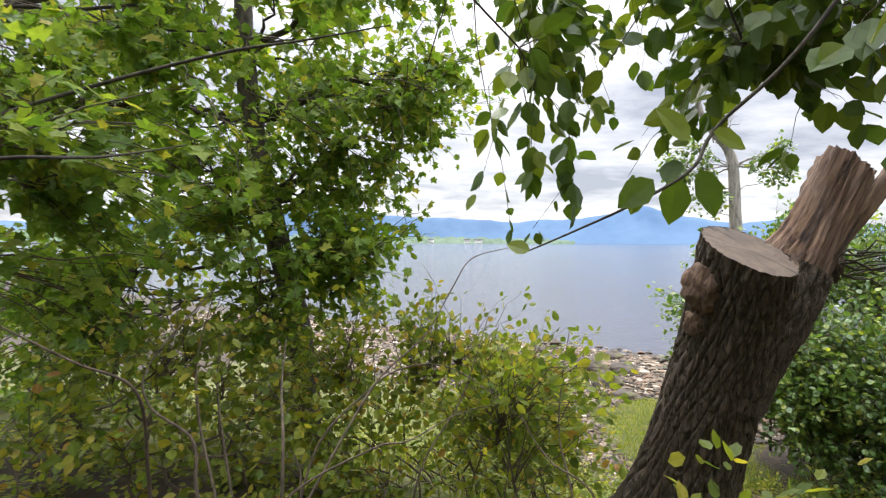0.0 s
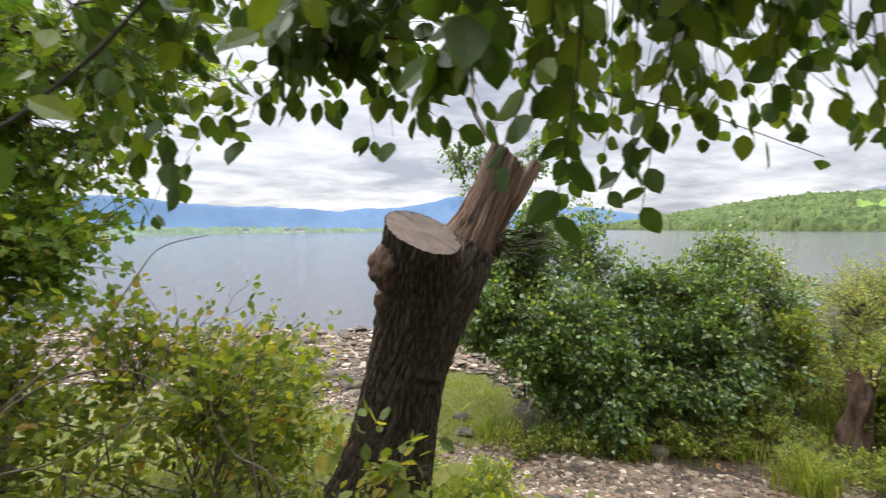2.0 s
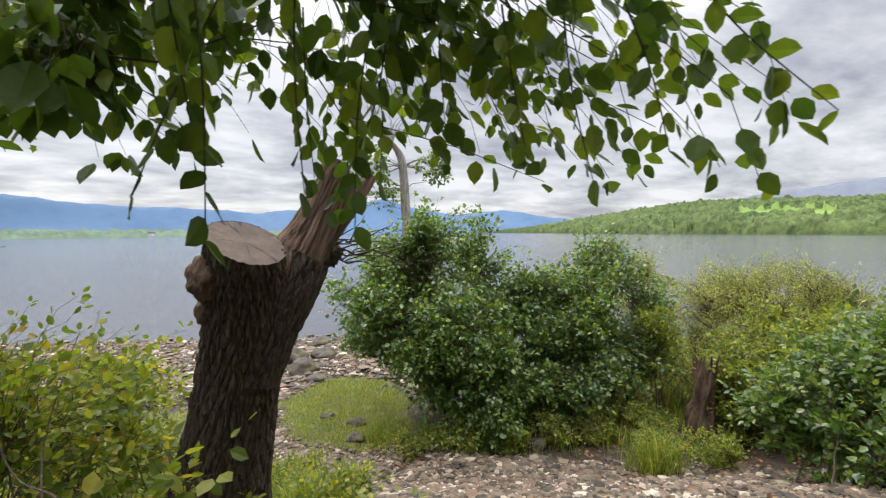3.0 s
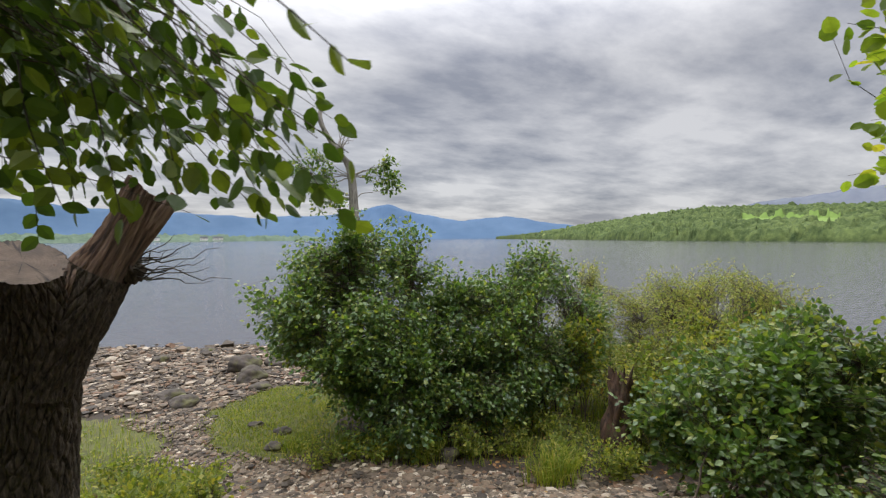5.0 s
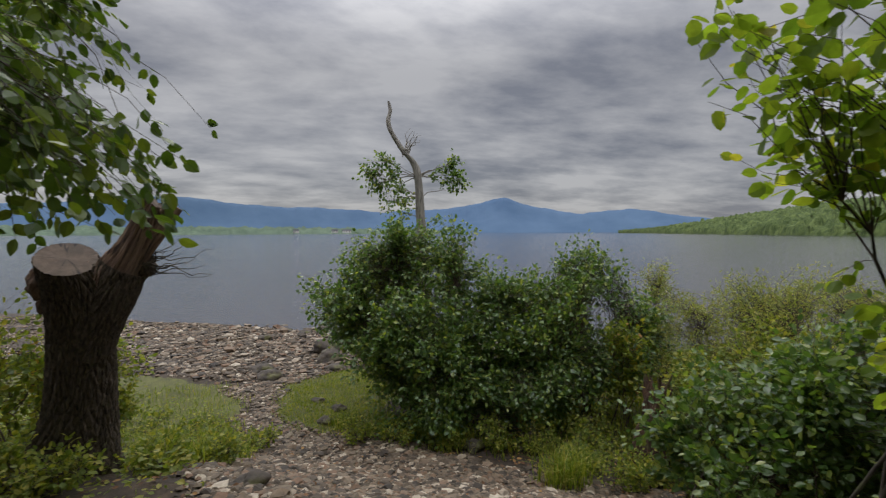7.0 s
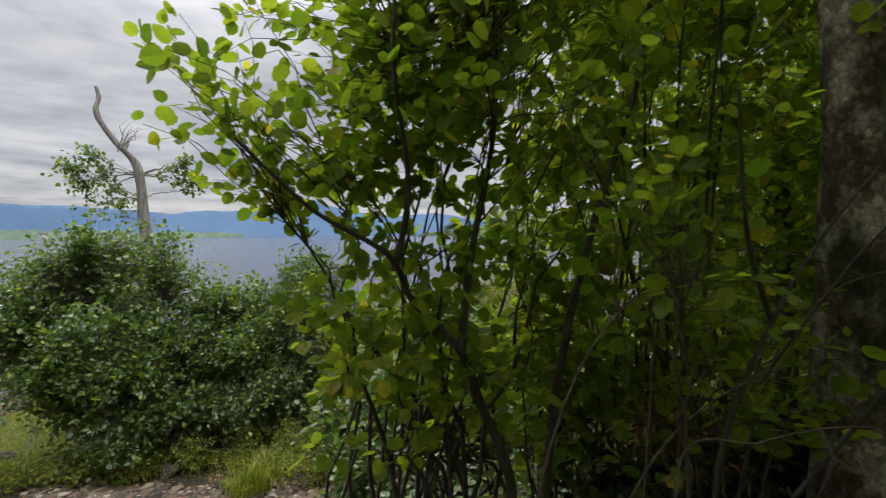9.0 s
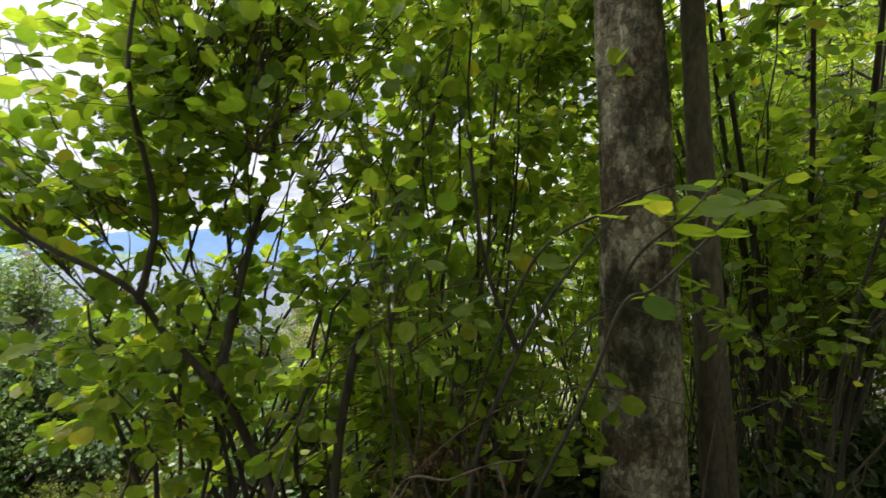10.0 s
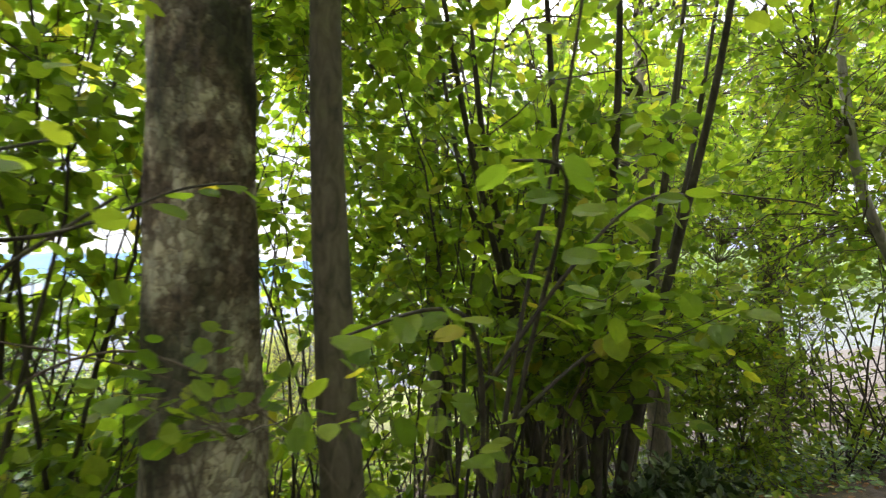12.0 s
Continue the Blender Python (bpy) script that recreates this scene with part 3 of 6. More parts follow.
def turf_cover(x, y):
    return np.maximum(np.maximum(inside(x, y, LAWN, 0.4), inside(x, y, BANK_LEFT, 0.6)), inside(x, y, MARSH_RIGHT, 0.8))


build_ground()
wv = np.array([AX * a + AY * b for a, b in ((-4300, 8), (4300, 8), (4300, 4300), (-4300, 4300))])
water = tagged(new("water", fill_mesh("water", np.c_[wv, np.full(4, WATER_Z)], [np.array([(0, 1, 2, 3)])], WATER)), "calm grey lake water with faint ripples", "lake", kind="structure")


def bearing(b, dist):
    return np.sin(np.radians(b)) * dist, np.cos(np.radians(b)) * dist


def build_range(name, label, mat, dist, bear, elev, depth, rough, seed, steps=360):
    """A far ridge: heights by bearing, falling to the front and to the back."""
    b = np.linspace(bear[0], bear[-1], steps)
    top = np.interp(b, bear, elev)
    rng = np.random.default_rng(seed)
    for k, a in ((0.35, 1.0), (1.1, 0.5), (2.7, 0.3), (6.1, 0.15)):
        top = top + rough * a * np.sin(k * b + rng.uniform(0, 6))
    rows = []
    for f, hh in ((-1.0, 0.0), (-0.75, 0.22), (-0.5, 0.45), (-0.3, 0.68), (-0.12, 0.9), (0.0, 1.0), (0.3, 0.75), (1.0, 0.0)):
        wig = 1 + 0.05 * np.sin(b * 3.1 + f * 9) * (1 if 0 < hh < 1 else 0)
        d = dist + depth * f
        x, y = bearing(b, d)
        rows.append(np.stack([x, y, -4 + (dist * np.tan(np.radians(np.maximum(top, 0.05))) + 5.5) * hh * wig], -1))
    v = np.concatenate(rows)
    i, j = np.meshgrid(np.arange(len(rows) - 1), np.arange(steps - 1), indexing="ij")
    a = i * steps + j
    return tagged(new(name, fill_mesh(name, v, [np.stack([a, a + 1, a + 1 + steps, a + steps], -1).reshape(-1, 4)], mat, True)), label, "hills", kind="structure")


build_range("backdrop_mountains", "mountains beyond the lake, distance haze painted into their blue", MOUNTAIN, 3800, [-70, -50, -36, -25, -14, -5, 1, 8.7, 12, 17, 20, 23.7, 27, 33, 38, 42, 50, 60], [1.2, 1.6, 2.0, 3.0, 3.9, 3.2, 2.9, 2.5, 2.9, 2.9, 3.4, 4.2, 3.2, 2.2, 2.6, 2.0, 1.0, 0.6], 500, 0.1, 3)
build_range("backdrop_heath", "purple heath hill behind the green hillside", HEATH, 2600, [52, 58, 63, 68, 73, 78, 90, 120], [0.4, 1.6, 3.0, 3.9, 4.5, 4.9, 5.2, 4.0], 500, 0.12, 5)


def build_woods(name, label, mat, bear, near, far, crest, lump, seed, cols, rws, patch=None):
    """Wooded land: from its shore at the near distance up to a crest, with lumpy tree crowns."""
    b = np.linspace(bear[0], bear[-1], cols)
    dn, df, ct = np.interp(b, bear, near), np.interp(b, bear, far), np.interp(b, bear, crest)
    rng = np.random.default_rng(seed)
    rows = []
    for f in np.linspace(0, 1, rws):
        d = dn + (df - dn) * f
        x, y = bearing(b, d)
        z = df * np.tan(np.radians(ct)) * f ** 0.8
        k = np.array([noise.cell(Vector((p / lump, q / lump, seed))) for p, q in zip(x, y)])
        bump = np.array([noise.noise(Vector((p / lump * 0.9, q / lump * 0.9, seed))) for p, q in zip(x, y)])
        if patch:
            open_land = (b > patch[1]) & (b < patch[2]) & (f > patch[3]) & (f < patch[4])
            bump, k = np.where(open_land, 0, bump), np.where(open_land, -1.1, k)
        z = z + (0.9 * lump * np.abs(bump) + 0.4 * lump * k) * (1 if f > 0 else 0) + (0.45 * lump if f > 0 else 0)
        rows.append(np.stack([x, y, WATER_Z - 0.3 + z], -1))
    x, y = bearing(b, df + 60)
    rows.append(np.stack([x, y, np.full(cols, -5.0)], -1))
    v = np.concatenate(rows)
    i, j = np.meshgrid(np.arange(len(rows) - 1), np.arange(cols - 1), indexing="ij")
    a = i * cols + j
    me = fill_mesh(name, v, [np.stack([a, a + 1, a + 1 + cols, a + cols], -1).reshape(-1, 4)], mat, True)
    if patch:
        me.materials.append(patch[0])
        f = i / (rws - 1)
        bb = b[j]
        me.polygons.foreach_set("material_index", ((bb > patch[1]) & (bb < patch[2]) & (f > patch[3]) & (f < patch[4])).ravel().astype(np.int32))
    return tagged(new(name, me), label, "woods", kind="stuff")


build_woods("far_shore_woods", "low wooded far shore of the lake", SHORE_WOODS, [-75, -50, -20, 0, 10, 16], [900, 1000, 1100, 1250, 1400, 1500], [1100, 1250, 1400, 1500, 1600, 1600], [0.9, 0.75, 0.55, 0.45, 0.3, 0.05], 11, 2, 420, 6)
build_woods("hillside_woods", "green wooded hillside sloping to the lake", WOODS, [37, 42, 48, 54, 60, 66, 72, 80, 110], [1500, 950, 640, 480, 400, 350, 320, 300, 280], [1700, 1300, 1100, 950, 850, 780, 720, 680, 640], [0.0, 0.45, 1.4, 2.3, 2.9, 2.8, 2.6, 2.8, 3.2], 8, 4, 700, 110, (MEADOW, 63.5, 71.3, 0.17, 0.48))

# ---- the stump ----
STUMP_BASE = Vector((1.2, 2.68, -0.42))


def bark_relief(a, z, k):
    """Depth of furrows at angle a and height z."""
    return k * (abs(noise.noise(Vector((math.cos(a) * 5.5, math.sin(a) * 5.5, z * 2.2)))) * 1.2 + 0.5 * noise.noise(Vector((math.cos(a) * 13, math.sin(a) * 13, z * 5))))


def deep_furrows(a, z):
    """Ridged, cracked bark: narrow tall plates between deep furrows, broken across at uneven heights."""
    c, d = math.cos(a), math.sin(a)
    w = noise.noise(Vector((c * 2.2, d * 2.2, z * 2.5))) * 2.4 + noise.noise(Vector((c * 6, d * 6 + 9, z * 7))) * 1.6
    u = noise.noise(Vector((c * 3.1 + 5, d * 3.1, z * 3.1))) * 2.6
    plate = min(abs(math.sin(a * 14 + z * 17 + w)), abs(math.sin(a * 14 - z * 15 + u)))
    broken = noise.noise(Vector((c * 9, d * 9, z * 12)))
    return 0.007 - 0.017 * (1 - plate) ** 2.2 + 0.008 * broken + 0.005 * noise.noise(Vector((c * 26, d * 26, z * 24)))


def spine(points, f):
    """A smooth curve of points and radii (x, y, z, r) at f of its length."""
    f *= len(points) - 1
    i = min(int(f), len(points) - 2)
    g = f - i
    pm, p0, p1, p2 = (np.array(points[k]) for k in (max(i - 1, 0), i, i + 1, min(i + 2, len(points) - 1)))
    return 0.5 * (2 * p0 + (p1 - pm) * g + (2 * pm - 5 * p0 + 4 * p1 - p2) * g * g + (3 * p0 - pm - 3 * p1 + p2) * g ** 3)


def loft(points, rows, sides, relief, squash=0.0, end=None):
    """Rings along a spine; relief(a, f, z) is added to the radius; end(p, a) shapes the last ring."""
    verts = []
    for r in range(rows + 1):
        f = r / rows
        c = spine(points, f)
        d = Vector((spine(points, min(f + 0.02, 1)) - spine(points, max(f - 0.02, 0)))[:3]).normalized()
        ux = d.cross(Vector((0, 1, 0))).normalized() * -1
        uy = d.cross(ux)
        for i in range(sides):
            a = 2 * math.pi * i / sides
            rr = c[3] * (1 + squash * math.cos(2 * a)) + relief(a, f, c[2])
            verts.append(Vector(c[:3]) + (ux * math.cos(a) + uy * math.sin(a)) * rr)
    if end:
        for k in range(len(verts)):
            r, i = divmod(k, sides)
            verts[k] = end(verts[k], 2 * math.pi * i / sides, r / rows)
    quads = [(r * sides + i, r * sides + (i + 1) % sides, (r + 1) * sides + (i + 1) % sides, (r + 1) * sides + i) for r in range(rows) for i in range(sides)]
    return np.array([tuple(v) for v in verts]), np.array(quads)


def disc_cap(ring, rings=(0.3, 0.6, 0.85, 0.985), rough=0.005):
    cen, n = ring.mean(0), len(ring)
    cap = [np.zeros(3)]
    for k in rings:
        for p in ring:
            q = (p - cen) * k
            q[2] += rough * noise.noise(Vector(p * 24 * k)) - 0.004 * (1 - k)
            cap.append(q)
    tris = [(0, 1 + i, 1 + (i + 1) % n) for i in range(n)]
    cq = [(1 + r * n + i, 1 + (r + 1) * n + i, 1 + (r + 1) * n + (i + 1) % n, 1 + r * n + (i + 1) % n) for r in range(len(rings) - 1) for i in range(n)]
    return cen, np.array(cap), tris, cq


def build_stump():
    base = np.array(STUMP_BASE)
    owner = thing("tree_stump", STUMP_BASE, "leaning sawn tree stump with furrowed bark and a torn branch stub", "tree stump")
    trunk = [(1.16, 2.70, -0.42, 0.4), (1.225, 2.64, -0.12, 0.305), (1.3, 2.57, 0.25, 0.24), (1.36, 2.47, 0.7, 0.212), (1.395, 2.36, 1.1, 0.2), (1.385, 2.22, 1.49, 0.187)]

    def flare(a, f, z):
        return deep_furrows(a, z) * (1 - 0.45 * max(0, (f - 0.93) / 0.07)) + 0.06 * max(0, 1 - f / 0.3) * math.cos(5 * a + 1)

    def sloped(p, a, f):
        """The saw cut falls towards the path."""
        t = max(0, (f - 0.75) / 0.25)
        p.z += t * (0.26 * (p.y - 2.24) - 0.22 * (p.x - 1.39) - 0.01)
        return p
    v, q = loft(trunk, 240, 400, flare, 0.03, sloped)
    part_mesh("trunk", fill_mesh("trunk", v - base, [q], BARK_STUMP, True), owner, "dark furrowed bark")
    cen, cap, tris, cq = disc_cap(v[-400:])
    part_mesh("cut_face", fill_mesh("cut_face", cap, [tris, cq], CUT_WOOD, True), owner, "weathered grey-brown saw cut").location = cen - base
    # the fork: bark below, torn wood above
    low = [(1.40, 2.42, 0.72, 0.17), (1.49, 2.40, 1.0, 0.185), (1.60, 2.38, 1.22, 0.185), (1.70, 2.37, 1.40, 0.165)]
    v, q = loft(low, 80, 220, lambda a, f, z: deep_furrows(a, z + 3))
    part_mesh("fork", fill_mesh("fork", v - base, [q], BARK_STUMP, True), owner, "dark furrowed bark of the fork")
    high = [(1.58, 2.39, 1.22, 0.155), (1.68, 2.375, 1.38, 0.152), (1.77, 2.365, 1.53, 0.12), (1.86, 2.36, 1.71, 0.108), (1.94, 2.355, 1.885, 0.108)]

    def fibres(a, f, z):
        w = a + 0.5 * f
        return 0.05 * abs(noise.noise(Vector((math.cos(w) * 6, math.sin(w) * 6, f * 1.1)))) + 0.016 * noise.noise(Vector((math.cos(w) * 17, math.sin(w) * 17, f * 2.2))) - 0.012 - 0.045 * max(0, math.cos(a - 0.4) - 0.86) * 7 * f

    def ragged(p, a, f):
        if f > 0.999:
            p = p + Vector((0.5, 0, 0.86)) * (0.014 * noise.noise(Vector((a * 4, 1, 2))) - 0.05 * math.cos(a))
        return p
    v, q = loft(high, 60, 120, fibres, 0.05, ragged)
    part_mesh("branch_stub", fill_mesh("branch_stub", v - base, [q], TORN_WOOD, True), owner, "torn brown branch stub with stringy wood")
    cen, cap, tris, cq = disc_cap(v[-120:], (0.3, 0.7, 0.985), 0.01)
    part_mesh("stub_cut", fill_mesh("stub_cut", cap, [tris, cq], CUT_WOOD, True), owner, "pale sawn end of the stub").location = cen - base
    # a long splinter split off beside the stub
    sl = [(1.78, 2.33, 1.42, 0.05), (1.90, 2.31, 1.58, 0.042), (2.02, 2.29, 1.74, 0.034), (2.10, 2.28, 1.86, 0.026)]
    v, q = loft(sl, 30, 24, lambda a, f, z: 0.008 * noise.noise(Vector((a * 2, f * 3, 5))), 0.35)
    cen, cap, tris, cq = disc_cap(v[-24:], (0.5, 0.985), 0.01)
    nv = len(v)
    part_mesh("splinter", fill_mesh("splinter", np.r_[v, cap + cen] - base, [q, np.array(cq) + nv, np.array(tris) + nv], TORN_WOOD, True), owner, "dark split-off splinter of wood")
    # torn bark strips between the cut and the stub
    rs = np.random.default_rng(14)
    for k in range(5):
        dx, dy, dz = 0.022 * (k - 2), 0.012 * abs(k - 2) + 0.012, rs.uniform(-0.1, 0.05)
        strip = [(1.56 + dx, 2.19 + dy, 1.43 + dz, 0.006), (1.545 + dx, 2.16 + dy, 1.36, 0.009), (1.53 + dx * 0.8, 2.165 + dy, 1.27, 0.008), (1.52 + dx * 0.6, 2.18 + dy, 1.17 + dz, 0.003)]
        v, q = loft(strip, 24, 10, lambda a, f, z: 0.005 * noise.noise(Vector((a * 2 + k, f * 9, 3))), 0.3)
        part_mesh("torn_strip", fill_mesh("torn_strip", v - base, [q], TORN_WOOD, True), owner, "torn pale strip of wood")
    # swollen knots
    for k, (kx, ky, kz, kr) in enumerate([(1.2, 2.26, 1.29, 0.08), (1.86, 2.36, 1.40, 0.065), (1.2, 2.31, 1.12, 0.048)]):
        kv = []
        for r in range(15):
            for i in range(28):
                th, a = math.pi * r / 14, 2 * math.pi * i / 28
                p = Vector((math.sin(th) * math.cos(a), math.sin(th) * math.sin(a), math.cos(th)))
                kv.append(p * (1 + 0.45 * noise.noise(p * 2.7 + Vector((k * 7, 0, 0)))))
        kv = np.array([tuple(p) for p in kv]) * (kr, kr, kr * 1.35)
        kq = [(r * 28 + i, (r + 1) * 28 + i, (r + 1) * 28 + (i + 1) % 28, r * 28 + (i + 1) % 28) for r in range(14) for i in range(28)]
        part_mesh("knot", fill_mesh("knot", kv, [kq], BARK_STUMP if k == 1 else TORN_WOOD, True), owner, "swollen brown bark knot").location = np.array((kx, ky, kz)) - base
    # bare twigs at the fork
    rng = np.random.default_rng(4)
    n = 14
    a = np.tile(np.array([1.86, 2.33, 1.43]), (n, 1)) + rng.normal(0, 0.03, (n, 3))
    e = a + np.c_[rng.uniform(0.1, 0.5, n), rng.uniform(-0.25, 0.05, n), rng.uniform(-0.1, 0.2, n)]
    v, q = tubes(curve_between(a, e, 7, -0.08, rng, 0.06), np.linspace(0.006, 0.0014, 7)[None].repeat(n, 0), 5)
    part_mesh("bare_twigwork", fill_mesh("bare_twigwork", v - base, [q], BARK_DARK, True), owner, kind="stuff")
    owner.location = STUMP_BASE + Vector((0.01, -0.12, 0))
    return owner


build_stump()


# ---- trees ----
def trunk_tree(name, label, path, radii, bark, seed, relief=0.012, sides=28, category="tree"):
    """A trunk along a path of points, with uneven bark."""
    path = [Vector(p) for p in path]
    base = path[0].copy()
    owner = thing(name, base, label, category)
    rows = 60 if sides < 60 else 160
    verts = []
    for r in range(rows + 1):
        f = r / rows * (len(path) - 1)
        i = min(int(f), len(path) - 2)
        g = f - i
        pm, p0, p1, p2 = path[max(i - 1, 0)], path[i], path[i + 1], path[min(i + 2, len(path) - 1)]
        c = 0.5 * ((2 * p0) + (p1 - pm) * g + (2 * pm - 5 * p0 + 4 * p1 - p2) * g * g + (3 * p0 - pm - 3 * p1 + p2) * g ** 3)
        rad = radii[i] * (1 - g) + radii[i + 1] * g
        for s in range(sides):
            a = 2 * math.pi * s / sides
            rr = rad * (1 + 0.06 * noise.noise(Vector((math.cos(a) * 1.5 + seed, math.sin(a) * 1.5, c.z * 1.5)))) + bark_relief(a, c.z + seed, relief)
            verts.append((c.x - base.x + rr * math.cos(a), c.y - base.y + rr * math.sin(a), c.z - base.z))
    quads = [(r * sides + i, r * sides + (i + 1) % sides, (r + 1) * sides + (i + 1) % sides, (r + 1) * sides + i) for r in range(rows) for i in range(sides)]
    part_mesh("trunk", fill_mesh("trunk", np.array(verts), [quads], bark, True), owner)
    return owner


def crown_on(owner, limb_starts, lobes, limbs, twigs, leaves, size, shape, leaf_mat, seed, lump=0.35, lumps=60, droop=-0.3, limb_r=0.03, bark=BARK_DARK, single=None, twig_r=0.004, sag=0.05, petiole=0.03, flat=0.7, hang=0.0):
    """Limbs from given points of a trunk into the crown's lobes, then twigs and leaves."""
    rng = np.random.default_rng(seed)
    base = np.array(owner.location)
    wts = np.array([w for _, _, w in lobes], float)
    cen, rad = np.array([c for c, _, _ in lobes], float), np.array([r for _, r, _ in lobes], float)
    pick = rng.choice(len(lobes), lumps, p=wts / wts.sum())
    lump_at = cen[pick] + unit(rng.normal(size=(lumps, 3))) * rad[pick] * rng.uniform(0.2, 1, (lumps, 1)) ** 0.45
    starts = np.array(limb_starts, float)
    tgt = lump_at[rng.choice(lumps, limbs, replace=limbs > lumps)]
    a = starts[np.linalg.norm(tgt[:, None] - starts[None], axis=-1).argmin(1)]
    lp = curve_between(a, a + (tgt + np.array([0, 0, hang]) - a) * 0.92, 9, sag, rng, 0.03)
    lr = limb_r * rng.uniform(0.5, 1.1, (limbs, 1)) * np.linspace(1, 0.22, 9)[None]
    for i in range(limbs):
        v, q = tubes(lp[i:i + 1], lr[i:i + 1], 7)
        part_mesh("limb", fill_mesh("limb", v - base, [q], bark, True), owner)
    tip = lump_at[rng.integers(0, lumps, twigs)] + rng.normal(0, lump, (twigs, 3)) * np.array([1, 1, 0.7])
    tip[:, 2] = np.maximum(tip[:, 2], height(tip[:, 0], tip[:, 1]) + 0.1)
    fp = lp[:, 2:].reshape(-1, 3)
    start = np.empty_like(tip)
    for i in range(0, twigs, 500):
        dd = np.linalg.norm(tip[i:i + 500, None] - fp[None], axis=-1)
        start[i:i + 500] = fp[(dd * rng.uniform(0.5, 1.5, dd.shape)).argmin(1)]
    far = np.linalg.norm(tip - start, axis=1, keepdims=True)
    tw = curve_between(start, tip, 6, 0.08, rng, 0.035)
    v, q = tubes(tw, twig_r * (0.5 + far) * np.linspace(1, 0.3, 6)[None], 4)
    part_mesh("twigwork", fill_mesh("twigwork", v - base, [q], BARK_TWIG, True), owner, kind="stuff")
    f = 1 - rng.uniform(0, 1, (twigs, leaves)) ** 1.2 * np.clip(0.6 / np.maximum(far, 0.1), 0.25, 0.95)
    f[:, 0] = 1
    seg = np.clip((f * 5).astype(int), 0, 4)
    ii = np.arange(twigs)[:, None]
    p = tw[ii, seg] + (tw[ii, seg + 1] - tw[ii, seg]) * (f * 5 - seg)[..., None]
    td = unit(tw[:, -1] - tw[:, -3])[:, None].repeat(leaves, 1)
    along = unit(0.7 * td + 0.75 * unit(rng.normal(size=p.shape)) + np.array([0, 0, droop]))
    p = (p + along * petiole).reshape(-1, 3)
    up = (np.array([0, 0, 1.0]) * flat + rng.normal(0, 0.45, (twigs, leaves, 3))).reshape(-1, 3)
    along, sz = along.reshape(-1, 3), size * rng.uniform(0.6, 1.25, len(p))
    if single:
        count, each_mat, focus = single
        near = np.argsort(np.linalg.norm(p - np.array(focus), axis=1))[:count]
        keep = np.ones(len(p), bool)
        keep[near] = False
        me = fill_mesh("leaf", shape[0], [shape[1], shape[2]], each_mat)
        x = unit(along)
        z = unit(up - x * np.sum(up * x, -1, keepdims=True))
        y = np.cross(z, x)
        for k in near:
            ob = new("leaf", me)
            ob.parent = owner
            c = p[k] - base
            ob.matrix_basis = Matrix(((x[k][0], y[k][0], z[k][0], c[0]), (x[k][1], y[k][1], z[k][1], c[1]), (x[k][2], y[k][2], z[k][2], c[2]), (0, 0, 0, 1))) @ Matrix.Scale(sz[k], 4)
        p, along, up, sz = p[keep], along[keep], up[keep], sz[keep]
    v, t, q = leaf_arrays(p - base, along, up, sz, shape)
    part_mesh("crown", fill_mesh("crown", v, [t, q], leaf_mat), owner, kind="stuff")


def g3(x, y, dz=0.0):
    return (x, y, ground_at(x, y) + dz)


# maples on the bank
maple = trunk_tree("maple_tree", "leafy maple tree leaning over the bank", [g3(-1.2, 4.1, -0.15), (-1.28, 4.12, 0.65), (-1.6, 4.2, 1.9), (-1.85, 4.3, 3.2), (-1.9, 4.4, 5.0)], [0.14, 0.105, 0.1, 0.085, 0.05], BARK_DARK, 2.0)
crown_on(maple, [(-1.4, 4.15, 1.2), (-1.6, 4.2, 1.9), (-1.75, 4.25, 2.6), (-1.85, 4.3, 3.2), (-1.9, 4.35, 4.2)],
         [((-2.0, 3.9, 3.0), (1.9, 1.3, 1.5), 4), ((-0.55, 3.9, 3.5), (1.0, 1.0, 1.1), 2.4), ((-0.75, 4.0, 1.75), (0.75, 0.8, 0.45), 1.3), ((-3.1, 3.9, 1.5), (1.0, 0.9, 0.8), 1.0), ((-0.1, 4.2, 2.9), (0.35, 0.6, 0.4), 0.5), ((-1.5, 3.5, 1.25), (1.0, 0.5, 0.5), 1.3), ((-3.2, 3.9, 3.4), (1.1, 0.9, 1.0), 2.8), ((-2.2, 3.6, 2.6), (1.6, 0.9, 0.7), 2.2), ((-2.0, 3.5, 1.4), (1.7, 0.7, 0.8), 1.7), ((-3.1, 3.2, 0.9), (1.0, 0.6, 0.8), 1.0), ((-0.65, 3.7, 1.35), (0.5, 0.5, 0.35), 0.6), ((-1.3, 3.6, 0.6), (0.9, 0.5, 0.5), 0.8)],
         44, 2900, 8, 0.075, LOBED, LEAF_MAPLE, 11, 0.22, 120)
young_maple = trunk_tree("maple_sapling", "young maple with thin crooked stem and broad leaves", [g3(-2.75, 2.35, -0.1), (-2.85, 2.4, 0.7), (-2.6, 2.5, 1.4), (-2.65, 2.6, 2.1), (-2.4, 2.6, 3.0)], [0.035, 0.03, 0.026, 0.022, 0.012], BARK_DARK, 3.0, 0.003, 14)
crown_on(young_maple, [(-2.65, 2.48, 1.2), (-2.65, 2.58, 1.9), (-2.45, 2.6, 2.8)], [((-1.9, 2.2, 2.1), (0.9, 0.6, 0.8), 3), ((-2.4, 2.3, 1.0), (0.8, 0.7, 0.7), 0.8), ((-1.2, 2.6, 2.9), (0.8, 0.6, 0.4), 1)], 14, 330, 8, 0.08, LOBED, LEAF_MAPLE, 12, 0.15, 45, -0.3, 0.016)
